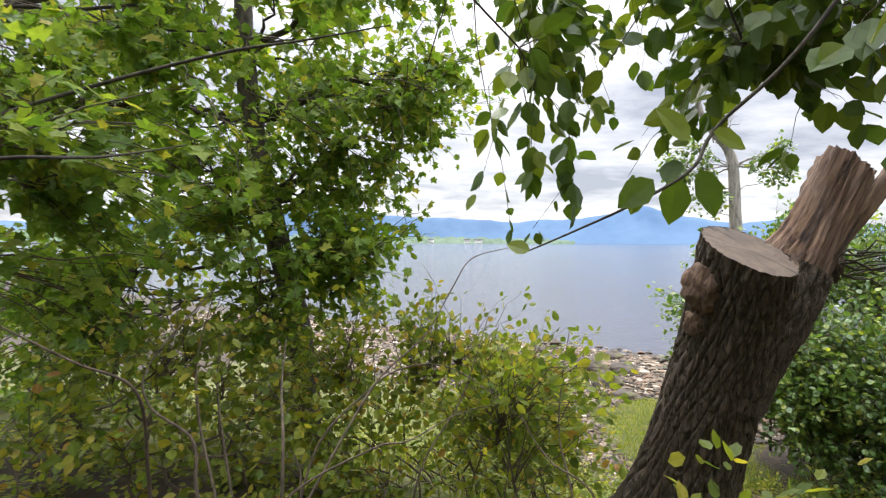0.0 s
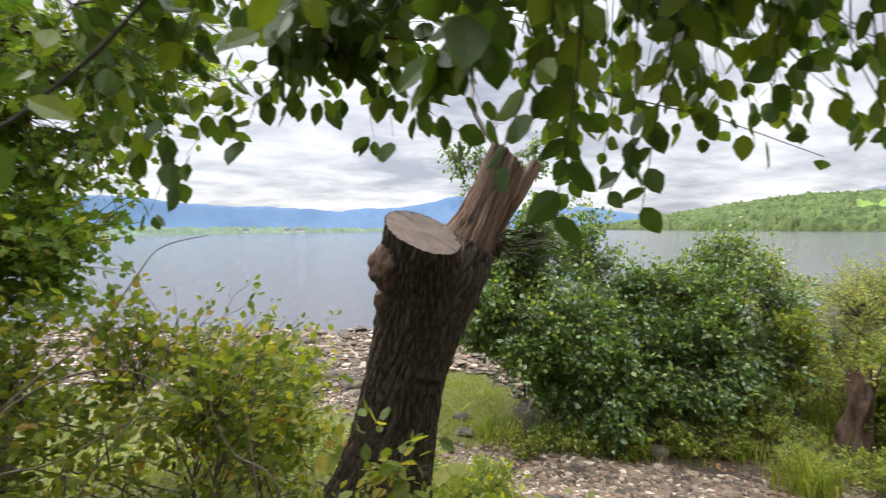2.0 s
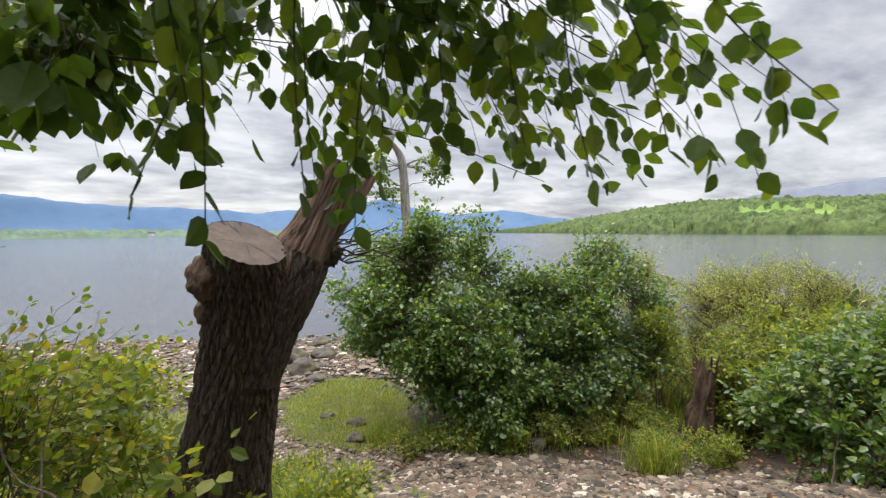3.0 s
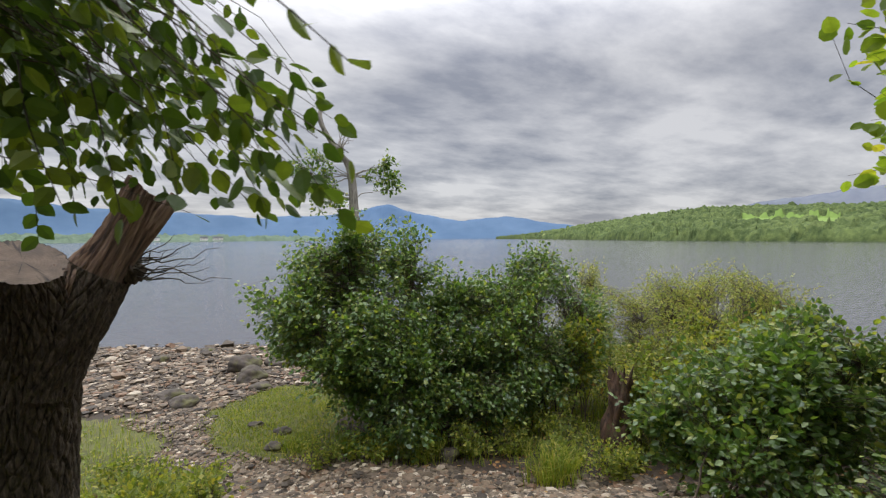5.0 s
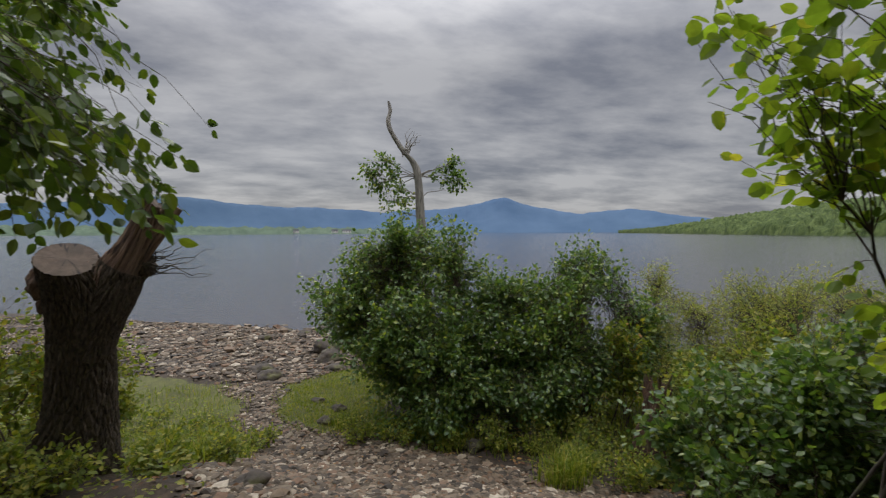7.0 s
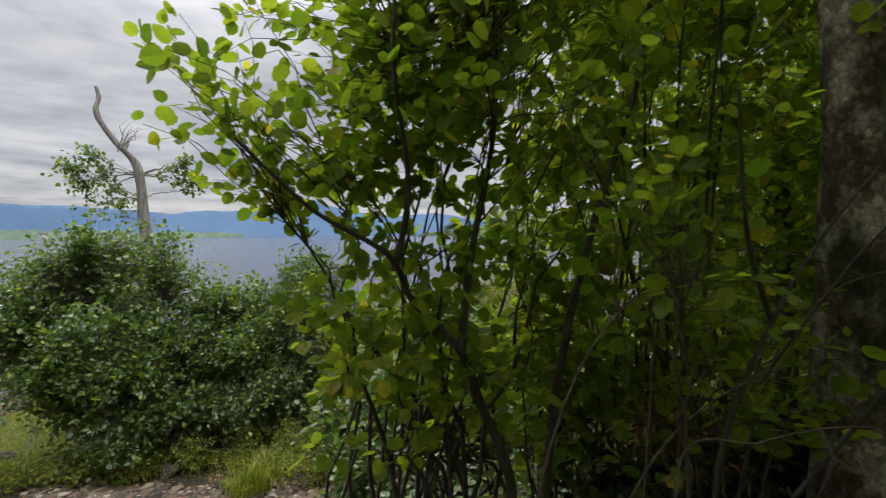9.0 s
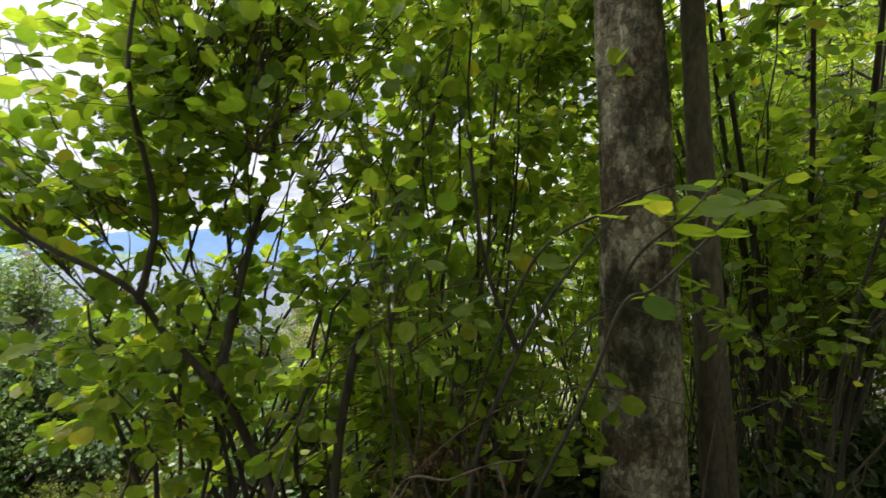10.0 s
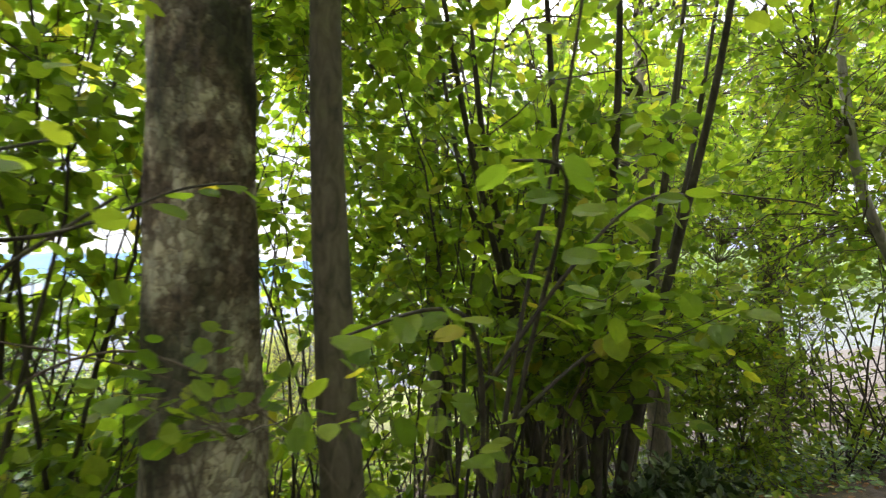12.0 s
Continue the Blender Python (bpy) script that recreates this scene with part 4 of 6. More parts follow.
# overhanging beech, its trunk beside the path
beech = trunk_tree("beech_tree", "beech tree with branches hanging over the path", [g3(-1.9, -0.4, -0.1), (-1.85, -0.35, 1.4), (-1.8, -0.3, 3.2), (-1.8, -0.2, 5.5)], [0.2, 0.17, 0.15, 0.1], BARK_GREY, 5.0, 0.004)
BEECH_SPRAYS = [(0.95, 1.05, 1.9), (1.0, 0.85, 2.0), (1.42, 0.95, 1.92), (1.9, 0.88, 2.0), (2.18, 0.68, 1.86), (2.38, 0.45, 1.82), (0.5, 1.65, 2.15), (0.85, 1.5, 2.0), (0.95, 1.2, 1.95), (1.2, 0.7, 2.1), (1.7, 0.6, 2.1)]
crown_on(beech, [(-1.82, -0.33, 2.6), (-1.8, -0.3, 3.2), (-1.8, -0.25, 3.8)],
         [((x, y, z + 0.07), (0.3, 0.26, 0.28), 1.0) for x, y, z in BEECH_SPRAYS] + [((0.7, 1.3, 2.7), (1.0, 0.7, 0.35), 2.0), ((1.6, 0.7, 2.55), (0.6, 0.45, 0.25), 1.2), ((0.35, 1.3, 1.75), (0.12, 0.3, 0.1), 0.3), ((1.3, 1.9, 3.15), (0.6, 0.5, 0.3), 2.0), ((1.75, 1.3, 2.85), (0.35, 0.35, 0.3), 1.0)],
         28, 500, 8, 0.074, BEECH, LEAF_BEECH, 21, 0.13, 150, -0.4, 0.014, BARK_DARK, (300, LEAF_BEECH_EACH, (1.6, 0.8, 1.9)), 0.002, 0.1, 0.02, 0.3, 0.22)
crown_on(beech, [(0.3, 0.6, 2.3), (0.9, 0.7, 2.35)], [(c, (0.05, 0.05, 0.04), 1) for c in ((0.92, 0.53, 1.74), (0.9, 0.46, 1.78), (0.69, 0.7, 1.84))], 5, 10, 4, 0.08, BEECH, LEAF_BEECH, 22, 0.03, 10, -0.4, 0.004, BARK_TWIG, None, 0.002, 0.05, 0.02, 0.3)

# shrubs on the bank by the stump
hornbeam = plant("hornbeam_shrub", (0.15, 3.0), "yellow-green hornbeam shrub with thin brown stems", "shrub", 26, [((0.15, 3.0, 0.45), (0.85, 0.6, 0.5), 2.4), ((0.6, 2.4, 0.8), (0.3, 0.24, 0.32), 0.45), ((-0.9, 3.0, 0.45), (0.8, 0.7, 0.65), 2.4), ((0.7, 2.9, 0.2), (0.3, 0.35, 0.5), 1.2), ((-0.15, 3.0, 0.85), (0.5, 0.4, 0.25), 0.9), ((0.4, 2.9, 0.7), (0.4, 0.3, 0.3), 0.8)], 860, 7, 0.058, OVATE, LEAF_SHRUB, BARK_STEM, 31, 0.4, 0.0085, 0.13, 90, wobble=0.045, flat=0.35, single=(150, leaf_material("single_hornbeam_leaf", [(0.0, (0.08, 0.13, 0.014)), (0.45, (0.16, 0.21, 0.02)), (1.0, (0.32, 0.3, 0.035))], 0.45, 0.5, True), (0.4, 2.4, 0.6)))
bramble = plant("bramble_shrub", (-1.7, 2.9), "tangled yellow-green shrub with bare brown stems", "shrub", 28, [((-1.7, 2.9, 0.5), (1.0, 0.7, 0.7), 3), ((-0.8, 2.5, 0.0), (0.6, 0.4, 0.3), 0.8)], 430, 7, 0.06, OVATE, LEAF_SHRUB, BARK_STEM, 33, 0.45, 0.012, 0.16, 70, wobble=0.05)
plant("hornbeam_sapling", (0.85, 1.6), "small yellow-green sapling in front of the stump", "sapling", 4, [((1.05, 1.5, 0.66), (0.28, 0.2, 0.12), 1)], 15, 5, 0.072, OVATE, LEAF_SHRUB, BARK_TWIG, 34, 0.05, 0.006, 0.06, 12)
plant("dogwood_shrub", (-3.5, 4.0), "green shrub at the edge of the bank", "shrub", 12, [((-3.5, 4.0, 0.4), (1.0, 0.8, 0.9), 1)], 420, 7, 0.065, OVATE, LEAF_MAPLE, BARK_STEM, 36, 0.3, 0.01, 0.18, 50)
plant("dogwood_shrub", (0.6, 4.4), "pale green shrub behind the stump", "shrub", 10, [((0.5, 4.4, -0.1), (0.6, 0.6, 0.55), 1)], 600, 7, 0.06, OVATE, LEAF_WEED, BARK_TWIG, 35, 0.25, 0.01, 0.13, 40)

# shore bushes
plant("alder_bush", (4.95, 6.1), "round dark green alder bush on the shore", "bush", 22, [((5.0, 6.1, 0.3), (1.75, 1.4, 1.25), 5), ((5.5, 5.5, -0.7), (1.5, 1.0, 0.75), 3.0), ((4.9, 4.95, -1.0), (0.9, 0.45, 0.42), 1.5), ((5.9, 4.6, -1.0), (0.9, 0.45, 0.45), 1.6), ((4.85, 6.3, 1.05), (1.2, 1.0, 0.6), 2.4), ((6.4, 5.4, -0.2), (0.9, 0.8, 1.0), 2.0), ((4.25, 6.0, 1.45), (0.3, 0.3, 0.35), 0.35), ((5.0, 6.2, 1.55), (0.35, 0.3, 0.4), 0.35), ((5.7, 6.0, 1.35), (0.35, 0.3, 0.4), 0.3), ((6.3, 5.6, 0.85), (0.3, 0.3, 0.4), 0.3), ((3.45, 5.9, 0.55), (0.4, 0.4, 0.35), 0.5), ((4.4, 6.5, 0.4), (1.1, 0.6, 0.9), 2.2), ((4.7, 5.2, 0.0), (0.9, 0.35, 0.7), 2.0), ((6.7, 5.3, 0.1), (0.7, 0.6, 0.7), 1.3), ((4.55, 6.1, 1.65), (0.08, 0.08, 0.35), 0.16), ((5.35, 6.1, 1.6), (0.08, 0.08, 0.35), 0.16), ((6.05, 5.8, 1.1), (0.08, 0.08, 0.4), 0.16)], 8200, 8, 0.073, OVATE, LEAF_ALDER, BARK_DARK, 41, 0.4, 0.034, 0.185, 165)
plant("alder_bush", (7.5, 5.0), "smaller green alder bush with yellowing shoots", "bush", 14, [((7.5, 5.0, -0.1), (1.2, 1.0, 1.2), 4), ((8.2, 4.9, -0.5), (0.9, 0.8, 0.85), 1.4), ((6.9, 4.6, -0.6), (0.7, 0.6, 0.6), 1), ((7.6, 5.0, 0.95), (0.45, 0.45, 0.4), 0.6), ((7.0, 4.9, 0.85), (0.16, 0.16, 0.5), 0.4), ((8.0, 5.0, 0.7), (0.16, 0.16, 0.5), 0.4), ((8.7, 4.9, 0.3), (0.2, 0.2, 0.4), 0.3)], 2700, 8, 0.068, OVATE, LEAF_ALDER, BARK_DARK, 42, 0.3, 0.022, 0.18, 85)
plant("alder_sapling", (7.75, 4.1), "yellowing alder shoots beside the rotten stump", "sapling", 6, [((7.75, 4.1, -0.2), (0.35, 0.3, 0.6), 1)], 150, 7, 0.07, OVATE, LEAF_SHRUB, BARK_TWIG, 47, 0.12, 0.01, 0.12, 20)
plant("willow_sapling", (9.8, 6.0), "slender pale willow sapling by the water", "sapling", 6, [((9.8, 6.0, -0.1), (0.7, 0.7, 1.2), 1)], 700, 7, 0.08, NARROW, LEAF_WILLOW, BARK_TWIG, 43, 0.2, 0.015, 0.15, 30)
plant("willow_bush", (11.8, 4.2), "dry olive-grey willow bush", "bush", 14, [((11.8, 4.2, -0.2), (2.0, 1.6, 1.15), 1)], 3000, 8, 0.085, NARROW, LEAF_WILLOW, BARK_DEAD, 44, 0.4, 0.02, 0.2, 90)
plant("willow_bush", (9.6, 2.6), "olive-green bush behind the gravel", "bush", 14, [((9.6, 2.6, -0.5), (1.6, 1.2, 0.9), 1)], 2400, 8, 0.07, OVATE, LEAF_WEED, BARK_TWIG, 46, 0.4, 0.016, 0.18, 80)
plant("willow_bush", (9.3, 4.3), "olive-green willow bush with bare twigs", "bush", 18, [((9.3, 4.3, -0.35), (1.2, 0.9, 0.95), 1)], 1100, 7, 0.08, NARROW, LEAF_WILLOW, BARK_STEM, 48, 0.35, 0.012, 0.2, 60)
plant("willow_bush", (8.5, 3.1), "low yellow-green bush beside the rotten stump", "bush", 16, [((8.5, 3.1, -0.65), (0.9, 0.6, 0.6), 1)], 900, 7, 0.06, OVATE, LEAF_WEED, BARK_STEM, 49, 0.3, 0.01, 0.15, 50)
plant("willow_bush", (10.9, 3.2), "dry bush of bare pale twigs and few leaves", "bush", 40, [((10.9, 3.2, -0.2), (1.3, 1.1, 1.0), 1)], 700, 5, 0.07, NARROW, LEAF_WILLOW, BARK_DEAD, 50, 0.35, 0.012, 0.2, 60)
plant("rose_bush", (6.9, 1.35), "low dark green leafy bush beside the gravel", "bush", 16, [((7.1, 1.35, -0.3), (0.95, 0.75, 0.8), 2.6), ((7.9, 1.2, 0.0), (1.1, 0.8, 0.8), 2.4)], 2200, 8, 0.074, OVATE, LEAF_ALDER, BARK_TWIG, 45, 0.4, 0.012, 0.14, 110)

# dead tree behind the alder
dead = trunk_tree("dead_tree", "bare grey dead tree with a crooked top and few leafy shoots", [g3(5.7, 8.9, -0.1), (5.68, 8.9, 1.2), (5.64, 8.9, 2.1), (5.55, 8.9, 3.15), (5.22, 8.9, 3.6), (4.97, 8.9, 3.98), (4.88, 8.9, 4.26), (4.93, 8.9, 4.5), (4.89, 8.9, 4.72)], [0.14, 0.12, 0.1, 0.085, 0.068, 0.055, 0.048, 0.036, 0.018], BARK_DEAD, 7.0, 0.012)
crown_on(dead, [(5.66, 8.9, 2.0), (5.62, 8.9, 2.5), (5.57, 8.9, 3.0)], [((4.75, 8.9, 3.0), (0.5, 0.3, 0.5), 1), ((6.45, 8.9, 3.1), (0.55, 0.3, 0.5), 1), ((5.1, 8.9, 2.4), (0.4, 0.3, 0.4), 0.6)], 14, 260, 6, 0.085, OVATE, LEAF_ALDER, 51, 0.1, 40, -0.2, 0.02, BARK_DEAD)
rng0 = np.random.default_rng(8)
da = np.tile(np.array([5.3, 8.9, 3.5]), (16, 1)) + rng0.normal(0, 0.05, (16, 3))
dv, dq = tubes(curve_between(da, da + np.c_[rng0.uniform(-0.1, 0.55, 16), rng0.normal(0, 0.15, 16), rng0.uniform(0.1, 0.6, 16)], 6, 0.05, rng0, 0.07), np.linspace(0.012, 0.003, 6)[None].repeat(16, 0), 5)
part_mesh("bare_twigwork", fill_mesh("bare_twigwork", dv - np.array(dead.location), [dq], BARK_DEAD, True), dead, kind="stuff")

# hazel thicket by the path
hazel = plant("hazel_bush", (5.9, -0.85), "tall many-stemmed hazel bush with light green leaves", "bush", 34, [((5.5, -0.85, 2.25), (0.45, 0.4, 0.36), 1.3), ((6.3, -1.0, 2.6), (1.1, 0.7, 0.8), 2.5), ((6.2, -0.8, 1.3), (0.8, 0.5, 0.7), 2.0), ((5.6, -0.95, 1.35), (0.45, 0.35, 0.5), 1.0), ((6.6, -1.0, 0.8), (0.6, 0.4, 0.5), 1.0), ((5.7, -0.9, 3.0), (0.7, 0.5, 0.4), 1.4), ((6.3, -0.9, 3.5), (1.2, 0.8, 0.5), 0.8), ((5.0, -0.5, 2.4), (0.25, 0.16, 0.3), 0.2), ((4.72, -0.27, 2.04), (0.12, 0.08, 0.06), 0.06), ((5.15, -0.5, 2.02), (0.22, 0.14, 0.1), 0.16)], 1000, 7, 0.072, ROUND, LEAF_HAZEL, BARK_DARK, 61, 0.28, 0.014, 0.15, 210, single=(300, LEAF_HAZEL_EACH, (5.3, -1.2, 2.0)), flat=0.6)
big = trunk_tree("alder_tree", "tall tree with pale lichen-spotted flaking bark", [(7.32, -2.29, -0.12), (7.3, -2.285, 0.4), (7.26, -2.286, 1.5), (7.22, -2.28, 2.6), (7.2, -2.2, 4.5), (7.2, -2.1, 6.5)], [0.23, 0.2, 0.175, 0.155, 0.13, 0.08], BARK_PALE, 9.0, 0.016, 90)
crown_on(big, [(7.22, -2.28, 2.6), (7.2, -2.2, 3.6), (7.2, -2.2, 4.6), (7.2, -2.1, 5.8)], [((7.2, -1.6, 5.2), (2.8, 2.4, 1.2), 2.4), ((8.6, -1.4, 3.6), (1.6, 1.2, 1.0), 0.7), ((7.0, -3.6, 4.8), (2.6, 1.6, 0.8), 1)], 24, 950, 8, 0.085, ROUND, LEAF_HAZEL, 62, 0.3, 120)
slim = trunk_tree("young_tree", "slim young tree with smooth grey bark", [(7.74, -2.53, -0.1), (7.68, -2.51, 0.8), (7.63, -2.49, 1.6), (7.6, -2.46, 2.6), (7.62, -2.4, 4.5)], [0.095, 0.082, 0.07, 0.06, 0.045], BARK_GREY, 12.0, 0.003)
crown_on(slim, [(7.6, -2.46, 2.6), (7.62, -2.4, 3.6), (7.62, -2.4, 4.3)], [((7.9, -2.4, 4.0), (1.2, 1.2, 0.9), 1)], 8, 400, 8, 0.08, ROUND, LEAF_HAZEL, 63, 0.3, 40)
for k, (bx, by, hh, wd) in enumerate([(6.9, -1.3, 1.9, 0.7), (9.0, -2.3, 1.9, 0.9), (10.6, -2.3, 2.0, 1.0), (11.8, -1.4, 2.2, 1.5), (8.6, -0.9, 2.2, 1.0), (9.9, -1.0, 1.7, 1.0), (13.6, -4.4, 2.0, 1.2), (12.4, -0.3, 1.6, 1.3), (14.5, -2.2, 2.6, 2.0), (14.6, -5.6, 2.6, 1.5), (7.6, -0.9, 2.0, 0.8)]):
    z0 = ground_at(bx, by)
    low, deep = (1.0, 0.35) if k in (1, 2) else (0.75, 0.65)
    plant("hazel_bush", (bx, by), "many-stemmed hazel bush in the shade of the trees", "bush", 34, [((bx, by, z0 + hh * low), (wd, wd, hh * deep), 1.2), ((bx, by, z0 + hh * 1.6), (wd * 1.15, wd * 1.15, hh * 0.5), 1.4)], {4: 600, 10: 300}.get(k, 400), 8, 0.084, ROUND, LEAF_HAZEL, BARK_DARK, 70 + k, 0.32, 0.011, 0.22, 80, wobble=0.01, group="hazel thicket", flat=0.65, stem_reach=0.9)

plant("hazel_sapling", (7.45, -2.85), "young hazel with broad flat leaves before the trunk", "sapling", 7, [((7.1, -2.76, 1.5), (0.3, 0.25, 0.1), 2), ((7.57, -3.1, 1.42), (0.35, 0.3, 0.12), 2), ((7.0, -2.6, 2.0), (0.2, 0.2, 0.15), 1), ((7.4, -2.8, 0.7), (0.3, 0.3, 0.3), 1)], 22, 6, 0.062, ROUND, LEAF_HAZEL, BARK_TWIG, 66, 0.06, 0.008, 0.07, 26, flat=1.6)
sapling = plant("hazel_sapling", (6.3, -2.0), "young hazel with arching thin twigs beside the path", "sapling", 8, [((6.1, -2.0, 1.75), (0.4, 0.3, 0.35), 1), ((6.7, -2.0, 1.2), (0.35, 0.3, 0.4), 1), ((6.2, -1.9, 0.5), (0.5, 0.4, 0.3), 1)], 80, 6, 0.065, ROUND, LEAF_HAZEL, BARK_TWIG, 67, 0.12, 0.008, 0.1, 30, flat=1.4)
for k, (bx, by, hh, wd) in enumerate([(13.2, -0.6, 2.4, 1.6), (13.8, -0.2, 2.0, 1.5), (15.5, -4.0, 2.6, 1.8), (13.2, -3.0, 1.8, 1.3), (16.5, -0.8, 2.6, 2.2), (12.8, -2.9, 1.3, 0.9), (16.5, -7.6, 2.6, 2.0)]):
    z0 = ground_at(bx, by)
    plant("hazel_bush", (bx, by), "dense hazel bush further along the path", "bush", 12, [((bx, by, z0 + hh * 0.6), (wd, wd, hh * 0.6), 1.2), ((bx, by, z0 + hh * 1.4), (wd, wd, hh * 0.6), 1.2)], 650, 8, 0.085, DIAMOND, LEAF_HAZEL, BARK_DARK, 170 + k, 0.3, 0.014, 0.25, 70, group="hazel thicket", flat=1.1)
# bushes added out of view behind the path to block light from there
for k, (bx, by) in enumerate([(-4.5, -2.5), (-1.5, -5.5), (2.0, -6.5), (5.0, -8.4), (8.2, -9.8), (12.0, -10.5), (15.5, -10.0)]):
    z0 = ground_at(bx, by)
    plant("hazel_bush", (bx, by), "unseen dense tall bush added behind the path to block light", "bush", 10, [((bx, by, z0 + 2.0), (2.2, 1.6, 2.0), 1), ((bx, by, z0 + 4.6), (2.4, 1.8, 1.4), 1)], 1000, 8, 0.16, DIAMOND, LEAF_HAZEL, BARK_DARK, 190 + k, 0.3, 0.03, 0.4, 80, group="wood behind the path")


def add_branch(owner, points, r0, r1, bark=BARK_DARK):
    """One limb along given points, as a part of its plant."""
    n = len(points)
    pts = [(*p, r0 + (r1 - r0) * i / (n - 1)) for i, p in enumerate(points)]
    v, q = loft(pts, 40, 12, lambda a, f, z: 0.15 * r1 * noise.noise(Vector((a * 2, f * 12, 1))))
    part_mesh("limb", fill_mesh("limb", v - np.array(owner.location), [q], bark, True), owner)


def cane(points, r, seed):
    pts = [(*p, r * (1 - 0.7 * i / (len(points) - 1))) for i, p in enumerate(points)]
    base = np.array(points[0])
    v, q = loft(pts, 36, 6, lambda a, f, z: 0)
    ob = thing("bramble_cane", points[0], "thin pale arching bramble cane", "bramble", "bramble canes")
    part_mesh("cane", fill_mesh("cane", v - base, [q], BARK_STEM, True), ob)


for k, pts in enumerate([[(5.55, -1.55, 0.0), (5.75, -1.75, 1.2), (6.3, -2.0, 1.62), (7.0, -2.35, 1.5), (7.35, -2.62, 1.25)],
                         [(5.9, -1.6, 0.0), (6.1, -1.9, 0.9), (6.6, -2.25, 1.2), (7.2, -2.6, 1.05)],
                         [(6.6, -1.9, 0.0), (6.7, -2.1, 1.2), (6.95, -2.45, 1.55), (7.3, -2.75, 1.3), (7.5, -2.95, 0.9)],
                         [(7.0, -2.6, 0.0), (7.02, -2.62, 0.7), (7.08, -2.7, 1.3), (7.12, -2.72, 1.7)],
                         [(8.2, -2.9, 0.0), (8.0, -2.9, 0.9), (7.7, -2.95, 1.5), (7.45, -2.95, 1.75)],
                         [(6.0, -1.8, 0.0), (6.05, -1.85, 0.8), (6.0, -1.9, 1.6), (5.9, -1.85, 2.2)],
                         [(5.75, -2.15, 0.0), (5.89, -2.04, 0.92), (5.97, -2.24, 1.06), (6.0, -2.38, 1.14), (6.07, -2.48, 1.16)],
                         [(6.0, -2.38, 1.14), (6.0, -2.41, 1.06), (5.99, -2.38, 0.95)],
                         [(5.9, -1.6, 2.1), (6.05, -1.71, 1.74), (6.05, -1.72, 1.47), (6.08, -1.76, 1.19), (6.08, -1.75, 1.05)]]):
    cane(pts, 0.0055, k)
for pts in ([(-0.8, 1.75, -0.05), (-0.48, 1.93, 0.56), (-0.31, 2.21, 0.83), (-0.09, 2.37, 1.02), (0.05, 2.48, 1.25), (0.16, 2.55, 1.41), (0.37, 2.61, 1.47)],
            [(-0.9, 1.7, -0.05), (-0.65, 1.78, 0.45), (-0.29, 1.92, 0.63), (-0.15, 2.07, 0.6), (0.09, 2.25, 0.66), (0.36, 2.29, 0.71)],
            [(-0.7, 2.0, -0.05), (-0.6, 2.15, 0.5), (-0.39, 2.27, 0.74), (-0.21, 2.35, 0.85), (0.02, 2.4, 0.85), (0.26, 2.29, 0.74), (0.46, 2.13, 0.59)],
            [(0.6, 2.0, -0.1), (0.58, 2.01, 0.36), (0.56, 2.18, 0.59), (0.61, 2.32, 0.84), (0.67, 2.41, 1.05)],
            [(0.72, 1.95, -0.1), (0.66, 1.95, 0.4), (0.49, 2.09, 0.51), (0.39, 2.27, 0.66), (0.37, 2.44, 0.89)],
            [(-0.2, 2.1, -0.1), (-0.1, 2.2, 0.4), (0.1, 2.35, 0.7), (0.25, 2.5, 1.1)]):
    add_branch(hornbeam, pts, 0.0062, 0.002, BARK_STEM)
for pts in ([(-0.95, 2.0, -0.05), (-1.1, 2.06, 0.35), (-1.16, 2.13, 0.57), (-1.34, 2.1, 0.74), (-1.36, 2.14, 0.93), (-1.17, 2.42, 1.28)],
            [(-1.0, 2.1, -0.05), (-1.07, 2.16, 0.29), (-1.19, 2.25, 0.6), (-1.24, 2.32, 0.89), (-1.2, 2.4, 1.2)],
            [(-0.95, 2.2, -0.05), (-1.04, 2.27, 0.23), (-1.18, 2.41, 0.69), (-1.2, 2.48, 0.97)],
            [(-0.68, 1.9, -0.05), (-0.68, 1.96, 0.58), (-0.78, 2.23, 0.8), (-0.81, 2.38, 0.99)],
            [(-1.25, 2.0, 0.0), (-1.25, 1.95, 0.5), (-1.2, 1.8, 0.9), (-1.35, 1.68, 1.05), (-1.51, 1.57, 1.2)]):
    add_branch(bramble, pts, 0.0095, 0.003, BARK_STEM)
for pts in ([(-2.62, 2.5, 1.5), (-1.9, 1.6, 1.72), (-1.37, 1.43, 1.75), (-1.24, 1.67, 1.8), (-1.05, 1.89, 1.89)],
            [(-2.5, 2.6, 2.2), (-1.6, 2.2, 2.25), (-0.96, 2.04, 2.33), (-0.64, 2.12, 2.42), (-0.25, 2.16, 2.51)]):
    add_branch(young_maple, pts, 0.011, 0.003)
add_branch(beech, [(0.75, 0.6, 2.2), (0.5, 0.61, 1.8), (0.377, 0.634, 1.663), (0.325, 0.6, 1.6), (0.254, 0.58, 1.557), (0.19, 0.64, 1.52), (0.135, 0.75, 1.485)], 0.0034, 0.0012)
broad = np.array([(0.262, 0.575, 1.58), (0.31, 0.58, 1.63), (0.3, 0.59, 1.585), (0.325, 0.585, 1.595), (0.25, 0.59, 1.565), (0.36, 0.617, 1.65), (0.14, 0.74, 1.487)])
droop_to = np.array([(-0.6, 0.1, -0.5), (-0.5, 0, 0.5), (-0.1, 0.1, -1), (0.35, 0.0, -0.9), (-0.3, 0, -0.9), (0.8, 0.1, -0.3), (-0.6, 0.2, 0.2)])
